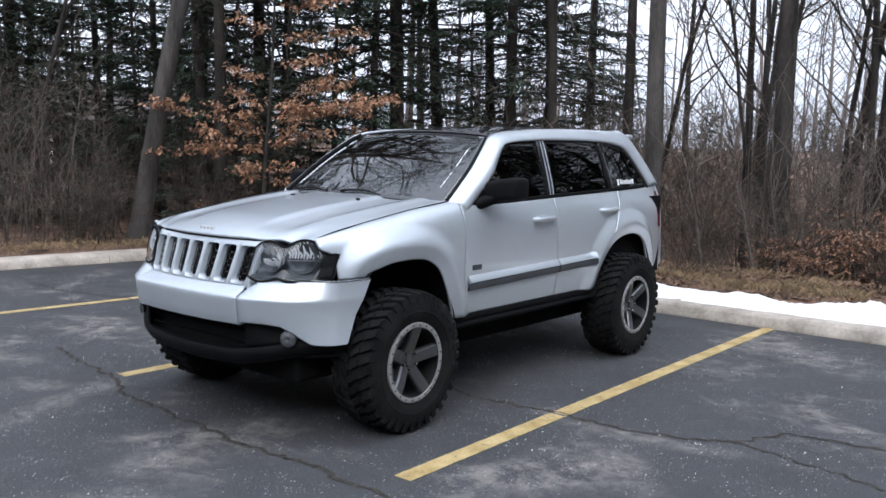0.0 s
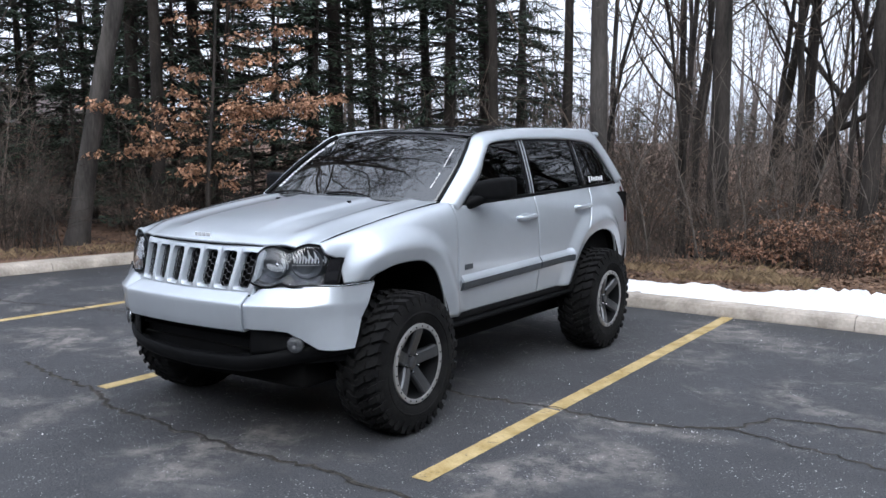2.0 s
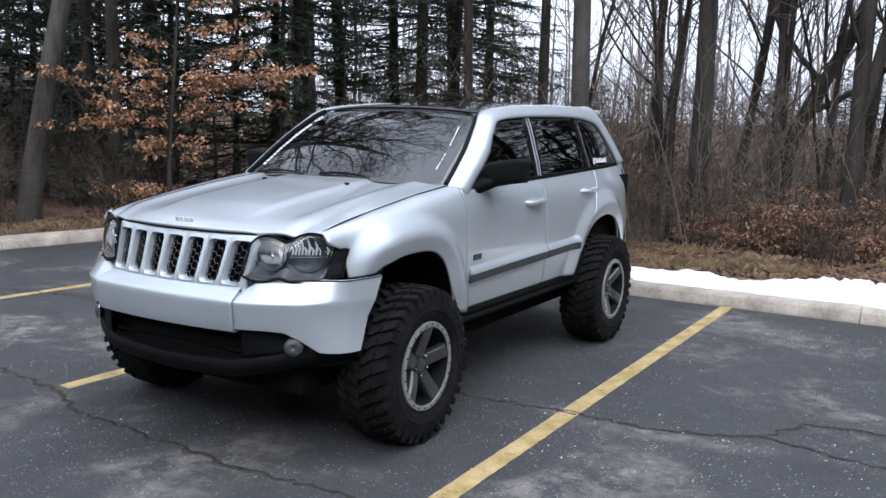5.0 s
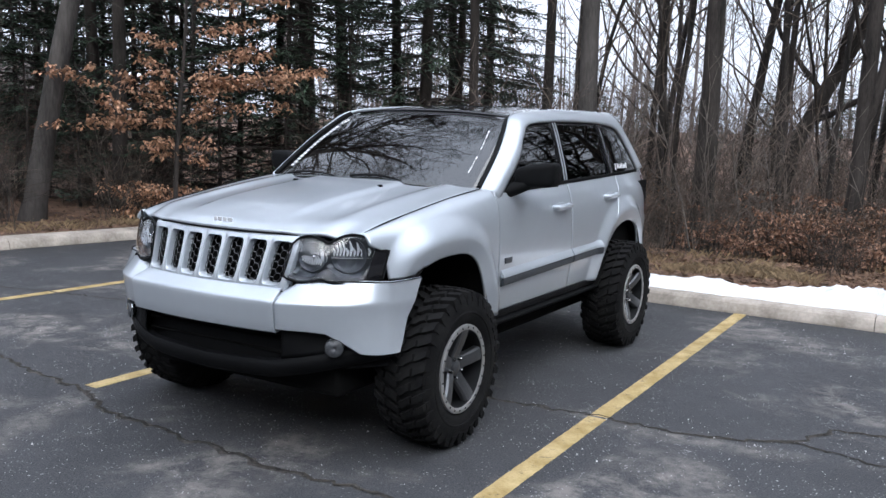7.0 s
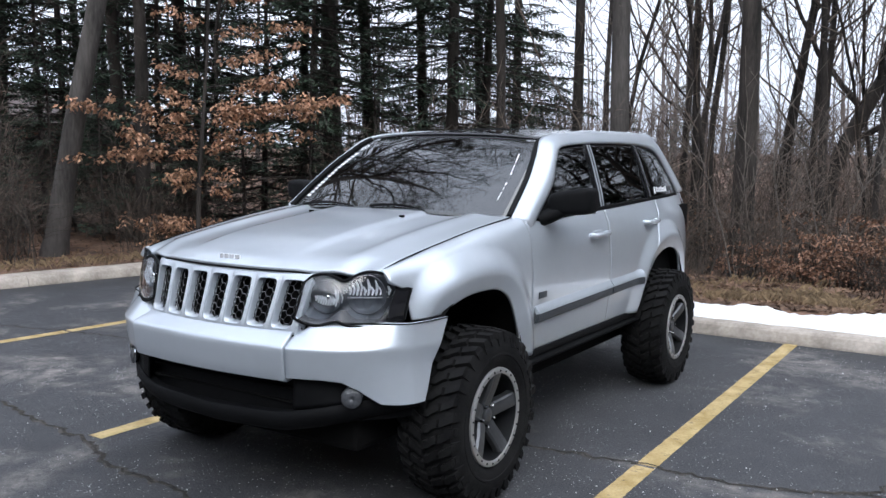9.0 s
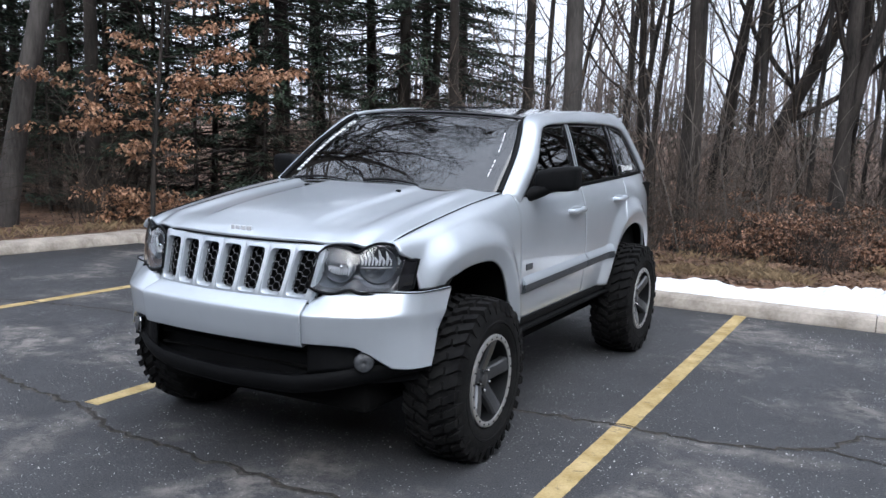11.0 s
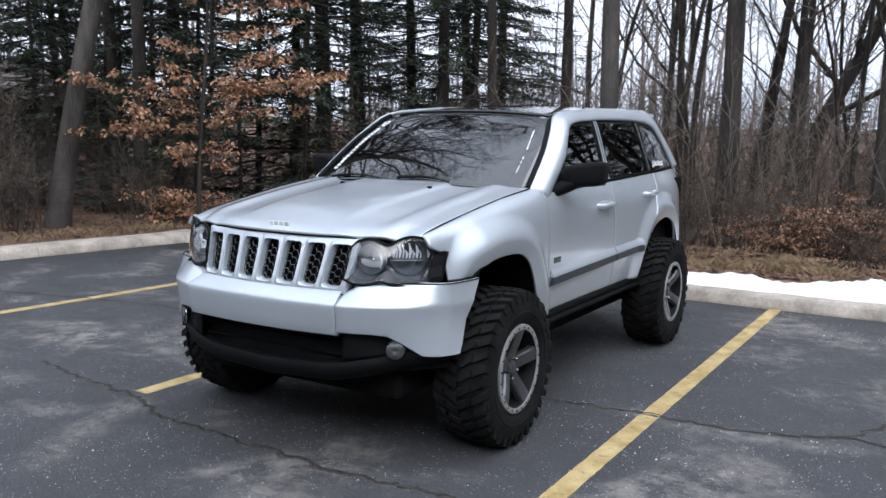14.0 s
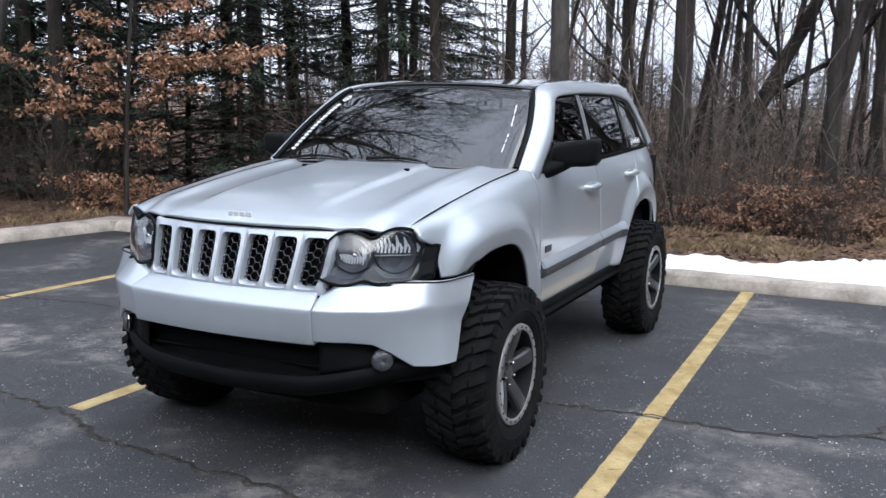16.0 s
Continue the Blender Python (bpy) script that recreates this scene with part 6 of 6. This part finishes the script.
# ---- bare brush ----


def brush(seed, height, stems, spread, label):
    rng = random.Random(seed)
    root = empty("bare_shrub", label, "shrub", "leafless undergrowth")
    pieces = []
    for k in range(stems):
        w = rng.uniform(0, 6.28)
        base = (rng.gauss(0, 0.25), rng.gauss(0, 0.25), -0.05)
        ln = height * rng.uniform(0.5, 1.1)
        r = rng.uniform(0.005, 0.013)
        lp, lr = limb(base, (math.cos(w) * spread, math.sin(w) * spread, 1), ln, r, 0.003, rng, 0.14, -0.012, 0.25)
        pieces.append(tube(lp, lr, 4, cap=False))
        for j in range(int(ln * 4.5)):
            b, d = along(lp, rng.uniform(0.15, 1))
            ww = side_way(d, rng.uniform(0.4, 1.1), rng)
            p2, r2 = limb(b, ww, rng.uniform(0.25, 0.9), r * 0.5, 0.002, rng, 0.2, -0.01, 0.2)
            pieces.append(tube(p2, r2, 3, cap=False))
            for m in range(2):
                b3, d3 = along(p2, rng.uniform(0.2, 1))
                p3, r3 = limb(b3, side_way(d3, 0.7, rng), rng.uniform(0.1, 0.4), 0.003, 0.0015, rng, 0.2, 0, 0.2)
                pieces.append(tube(p3, r3, 3, cap=False))
    mesh("stem", *joined(*pieces), BRUSH, root, smooth=True)
    return root


bushes = [
    put(brush(71, 1.9, 16, 0.35, "dense bare brown shrub in the undergrowth"), -0.9, 8.7),
    put(brush(72, 2.6, 12, 0.3, "tall bare brown shrub in the undergrowth"), 0.9, 9.2),
    put(brush(73, 1.3, 20, 0.5, "low tangle of bare brown stems"), 0.3, 8.3),
    put(brush(74, 3.2, 9, 0.25, "tall bare saplings growing in a clump"), -11.6, 3.9),
]
for i in range(24):
    x, y = spots.uniform(-4.5, 6.0), 8.4 + abs(spots.gauss(0, 4.5))
    if x < -1.4 and y > 9.5:
        continue
    copy_put(bushes[spots.choice((0, 0, 1, 2, 3))], x, y, spots.uniform(0, 6.28), spots.uniform(0.7, 1.25))
for i in range(11):
    x = -3.0 + 0.6 * i + spots.uniform(-0.3, 0.3)
    if not 0.2 < x < 2.0:
        copy_put(bushes[2], x, spots.uniform(6.9, 7.8), spots.uniform(0, 6.28), spots.uniform(0.3, 0.55))
for i in range(18):
    y = spots.uniform(0.5, 8.5)
    x = left_kerb_x(y) - 1.4 - abs(spots.gauss(0, 2.6))
    copy_put(bushes[spots.choice((0, 1, 2, 3))], x, y, spots.uniform(0, 6.28), spots.uniform(0.6, 1.15))
for i in range(22):
    x, y = spots.uniform(-10, -2), 6.2 + abs(spots.gauss(0, 3.5))
    if x > -7.5 and y > 8.2:
        continue
    copy_put(bushes[spots.choice((0, 1, 3))], x, y, spots.uniform(0, 6.28), spots.uniform(0.6, 1.1))

# pale slanting saplings along the edge of the wood
SAPLING = material("pale_sapling_bark", (0.10, 0.086, 0.074), 0.9, var=0.3, scale=9, second=(0.19, 0.165, 0.145))


def sapling(seed, height, lean):
    rng = random.Random(seed)
    root = empty("sapling", "pale thin leaning sapling at the wood's edge", "sapling", "pale saplings")
    lp, lr = limb((0, 0, -0.1), lean, height, 0.013, 0.004, rng, 0.10, 0.0, 0.3)
    stems = [tube(lp, lr, 5, cap=False)]
    for k in range(9):
        b, d = along(lp, rng.uniform(0.25, 1))
        p2, r2 = limb(b, side_way(d, rng.uniform(0.5, 1.0), rng), rng.uniform(0.4, 1.3), 0.007, 0.002, rng, 0.12, 0.02, 0.25)
        stems.append(tube(p2, r2, 3, cap=False))
    mesh("stem", *joined(*stems), SAPLING, root)
    return root


young = [put(sapling(81, 3.6, (0.25, -0.1, 1)), 0.55, 8.5), put(sapling(82, 2.8, (-0.3, 0.1, 1)), -0.7, 8.3), put(sapling(83, 3.2, (0.55, 0.0, 1)), 1.0, 8.6)]
for i in range(8):
    copy_put(young[i % 3], spots.uniform(-1.6, 3.6), spots.uniform(8.1, 11.0), spots.uniform(-0.6, 0.6), spots.uniform(0.7, 1.2))
for x, y in ((-8.6, 5.6), (-11.8, 3.6), (-9.9, 6.0), (-12.6, 4.6), (-7.9, 6.6)):
    copy_put(young[1], x, y, spots.uniform(0, 6.28), spots.uniform(0.7, 1.1))

# ---- leaf litter, dry grass, far woods ----
rng = random.Random(91)
vs, fs = [], []
for i in range(38000):
    if i % 9:
        x, y = rng.uniform(-4, 7), 5.75 + abs(rng.gauss(0, 2.4))
    else:
        y = rng.uniform(0, 7)
        x = left_kerb_x(y) - 0.5 - abs(rng.gauss(0, 2.0))
    z = ground_z(x, y) + rng.uniform(0.003, 0.03)
    w, l = rng.uniform(0, 6.28), rng.uniform(0.016, 0.045)
    d, s = Vector((math.cos(w), math.sin(w), rng.uniform(-0.4, 0.5))) * l, Vector((-math.sin(w), math.cos(w), rng.uniform(-0.4, 0.4))) * l * 0.55
    p = Vector((x, y, z))
    k = len(vs)
    vs += [p - d, p + s, p + d, p - s]
    fs.append((k, k + 1, k + 2, k + 3))
tagged(mesh("leaf_litter", vs, fs, LITTER, smooth=False), "scattered dead brown leaves on the woodland floor", "leaves", kind="stuff")

vs, fs = [], []
for i in range(1700):
    if i % 14:
        x, y = rng.uniform(-2.5, 6.5), 6.2 + abs(rng.gauss(0, 0.8))
        if noise.noise(Vector((x * 1.3, y * 1.3, 4))) < 0.12:
            continue
    else:
        y = rng.uniform(0.3, 5.5)
        x = left_kerb_x(y) - 0.62 - abs(rng.gauss(0, 0.4))
    z = ground_z(x, y)
    for b in range(9):
        w = rng.uniform(0, 6.28)
        h = rng.uniform(0.04, 0.13)
        o = Vector((x + rng.gauss(0, 0.10), y + rng.gauss(0, 0.10), z))
        lean = Vector((math.cos(w), math.sin(w), 0)) * h * rng.uniform(0.1, 1.3)
        s = Vector((-math.sin(w), math.cos(w), 0)) * 0.0026
        k = len(vs)
        vs += [o - s, o + s, o + lean * 0.4 + Vector((0, 0, h * 0.7)), o + lean + Vector((0, 0, h * 0.9))]
        fs += [(k, k + 1, k + 2), (k + 1, k + 3, k + 2)]
tagged(mesh("dry_grass", vs, fs, DRYGRASS, smooth=False), "tufts of dry straw-coloured grass along the verge", "grass", kind="stuff")

pieces = []
for i in range(230):
    a = radians(rng.uniform(-25, 85))
    d = rng.uniform(60, 130)
    x, y = 3.5 - d * math.sin(a), -4 + d * math.cos(a)
    h = rng.uniform(9, 16)
    lp, lr = limb((x, y, ground_z(x, y) - 0.5), (rng.gauss(0, 0.05), rng.gauss(0, 0.05), 1), h, rng.uniform(0.1, 0.22), 0.03, rng, 0.03, 0, 2.5)
    pieces.append(tube(lp, lr, 4, cap=False))
    for j in range(12):
        b, dd = along(lp, rng.uniform(0.15, 1))
        p2, r2 = limb(b, side_way(dd, 0.8, rng), rng.uniform(1.2, 3.5), 0.05, 0.015, rng, 0.15, 0.05, 0.9)
        pieces.append(tube(p2, r2, 3, cap=False))
tagged(mesh("far_woods", *joined(*pieces), FARWOOD), "distant leafless woods on the far slope", "woods", kind="stuff")

# tangle of thin stems on the slope behind, thick in some patches and thin in others
TANGLE = material("tangled_dead_stems", (0.05, 0.039, 0.032), 0.95, var=0.5, scale=4, second=(0.20, 0.155, 0.125), island=0.7)
pieces = []
for i in range(3300):
    near = i % 5 < 3
    a = radians(rng.uniform(-14, 34) if near else rng.uniform(-14, 74))
    d = rng.uniform(14.5, 27) if near else rng.uniform(18, 48)
    x, y = 3.5 - d * math.sin(a), -4 + d * math.cos(a)
    if near and noise.noise(Vector((x * 0.45, y * 0.45, 7.0))) < -0.08:
        continue
    h = rng.uniform(0.9, 3.7) if near else min(4.5, 0.4 + rng.expovariate(1.0))
    lp, lr = limb((x, y, ground_z(x, y) - 0.1), (rng.gauss(0, 0.5), rng.gauss(0, 0.5), 1), h, rng.uniform(0.005, 0.018), 0.004, rng, 0.16, 0, 0.9)
    pieces.append(tube(lp, lr, 3, cap=False))
    for j in range(3):
        b, dd = along(lp, rng.uniform(0.2, 1))
        p2, r2 = limb(b, side_way(dd, 0.9, rng), rng.uniform(0.4, 1.3), 0.008, 0.003, rng, 0.15, 0, 0.6)
        pieces.append(tube(p2, r2, 3, cap=False))
# taller thicket farther back, up to the foot of the far slope
for i in range(1150):
    a, d = radians(rng.uniform(-16, 38)), rng.uniform(25, 52)
    x, y = 3.5 - d * math.sin(a), -4 + d * math.cos(a)
    h = rng.uniform(1.6, 4.6) * (1 + 0.5 * noise.noise(Vector((x * 0.2, y * 0.2, 3.0))))
    lp, lr = limb((x, y, ground_z(x, y) - 0.1), (rng.gauss(0, 0.3), rng.gauss(0, 0.3), 1), h, rng.uniform(0.012, 0.03), 0.006, rng, 0.14, 0, 0.9)
    pieces.append(tube(lp, lr, 3, cap=False))
    for j in range(5):
        b, dd = along(lp, rng.uniform(0.2, 1))
        p2, r2 = limb(b, side_way(dd, 0.9, rng), rng.uniform(0.5, 1.6), 0.011, 0.004, rng, 0.15, 0, 0.7)
        pieces.append(tube(p2, r2, 3, cap=False))
tagged(mesh("undergrowth", *joined(*pieces), TANGLE), "tangle of bare brown stems on the wooded slope", "undergrowth", kind="stuff")

# gravel and salt grains on the asphalt
vs, fs = [], []
for i in range(17000):
    x, y = rng.uniform(-3, 6), rng.uniform(-3.2, 4.7)
    if noise.noise(Vector((x * 0.9, y * 0.9, 2))) < 0.05 and rng.random() < 0.88:
        continue
    r = rng.uniform(0.0018, 0.0042) if rng.random() < 0.95 else rng.uniform(0.004, 0.008)
    k = len(vs)
    vs += [(x + r, y, 0.001), (x - r * 0.6, y + r * 0.9, 0.001), (x - r * 0.5, y - r, 0.001), (x + r * 0.1, y, r * 1.3)]
    fs += [(k, k + 1, k + 3), (k + 1, k + 2, k + 3), (k + 2, k, k + 3)]
GRAIN = material("pale_grit", (0.5, 0.5, 0.5), 0.8, var=0.3, scale=40, island=0.4)
tagged(mesh("grit", vs, fs, GRAIN, smooth=False), "pale grit and salt grains scattered on the asphalt", "gravel", kind="stuff")

# unseen dark treeline round the lot's open sides, added to block low sky light
UNSEEN_TREELINE = material("unseen_treeline", (0.035, 0.033, 0.028), 0.95, var=0.5, scale=0.4, second=(0.075, 0.066, 0.056), detail=10)
rows = []
for i in range(260):
    a = radians(lerp(96, 338, i / 259))
    r = 27 + 4 * noise.noise(Vector((i * 0.13, 0, 0)))
    h = 16.5 + 3.0 * noise.noise(Vector((i * 0.21, 5, 0))) + 2.2 * noise.noise(Vector((i * 0.9, 8, 0)))
    x, y = 3.5 - r * math.sin(a), -4 + r * math.cos(a)
    rows.append([(x, y, -0.5), (x, y, h * 0.4), (x - 1.2 * math.sin(a), y + 1.2 * math.cos(a), h)])
v, f = sheet(rows)
tagged(thicken(mesh("backdrop", v, f, UNSEEN_TREELINE, smooth=False), 1.0), "unseen dark treeline added to hold back low sky light", "treeline", kind="structure")

# ---- house beyond the trees ----
house = empty("house", "low brown house half hidden beyond the trees", "house")


def house_box(name, x0, x1, y0, y1, z0, z1, mat, parent=None):
    return part(name, box(x0, x1, y0, y1, z0, z1), mat, parent or house)


house_box("wall", -32, -24, 10, 18, 0.0, 2.5, BRICK)
bm = bmesh.new()
rv = [bm.verts.new(p) for p in [(-32.6, 9.4, 2.4), (-23.4, 9.4, 2.4), (-23.4, 18.6, 2.4), (-32.6, 18.6, 2.4), (-28, 9.4, 3.9), (-28, 18.6, 3.9)]]
for q in [(0, 4, 5, 3), (1, 2, 5, 4), (0, 1, 4), (2, 3, 5), (0, 3, 2, 1)]:
    bm.faces.new([rv[i] for i in q])
part("roof", bm, ROOFING, house)
for y in (11.2, 13.5, 15.8):
    win = part("window", box(-24.01, -23.94, y - 0.6, y + 0.6, 0.9, 1.9), TINT, house)
    part("frame", box(-24.0, -23.92, y - 0.68, y - 0.6, 0.85, 1.95), DECAL, win)
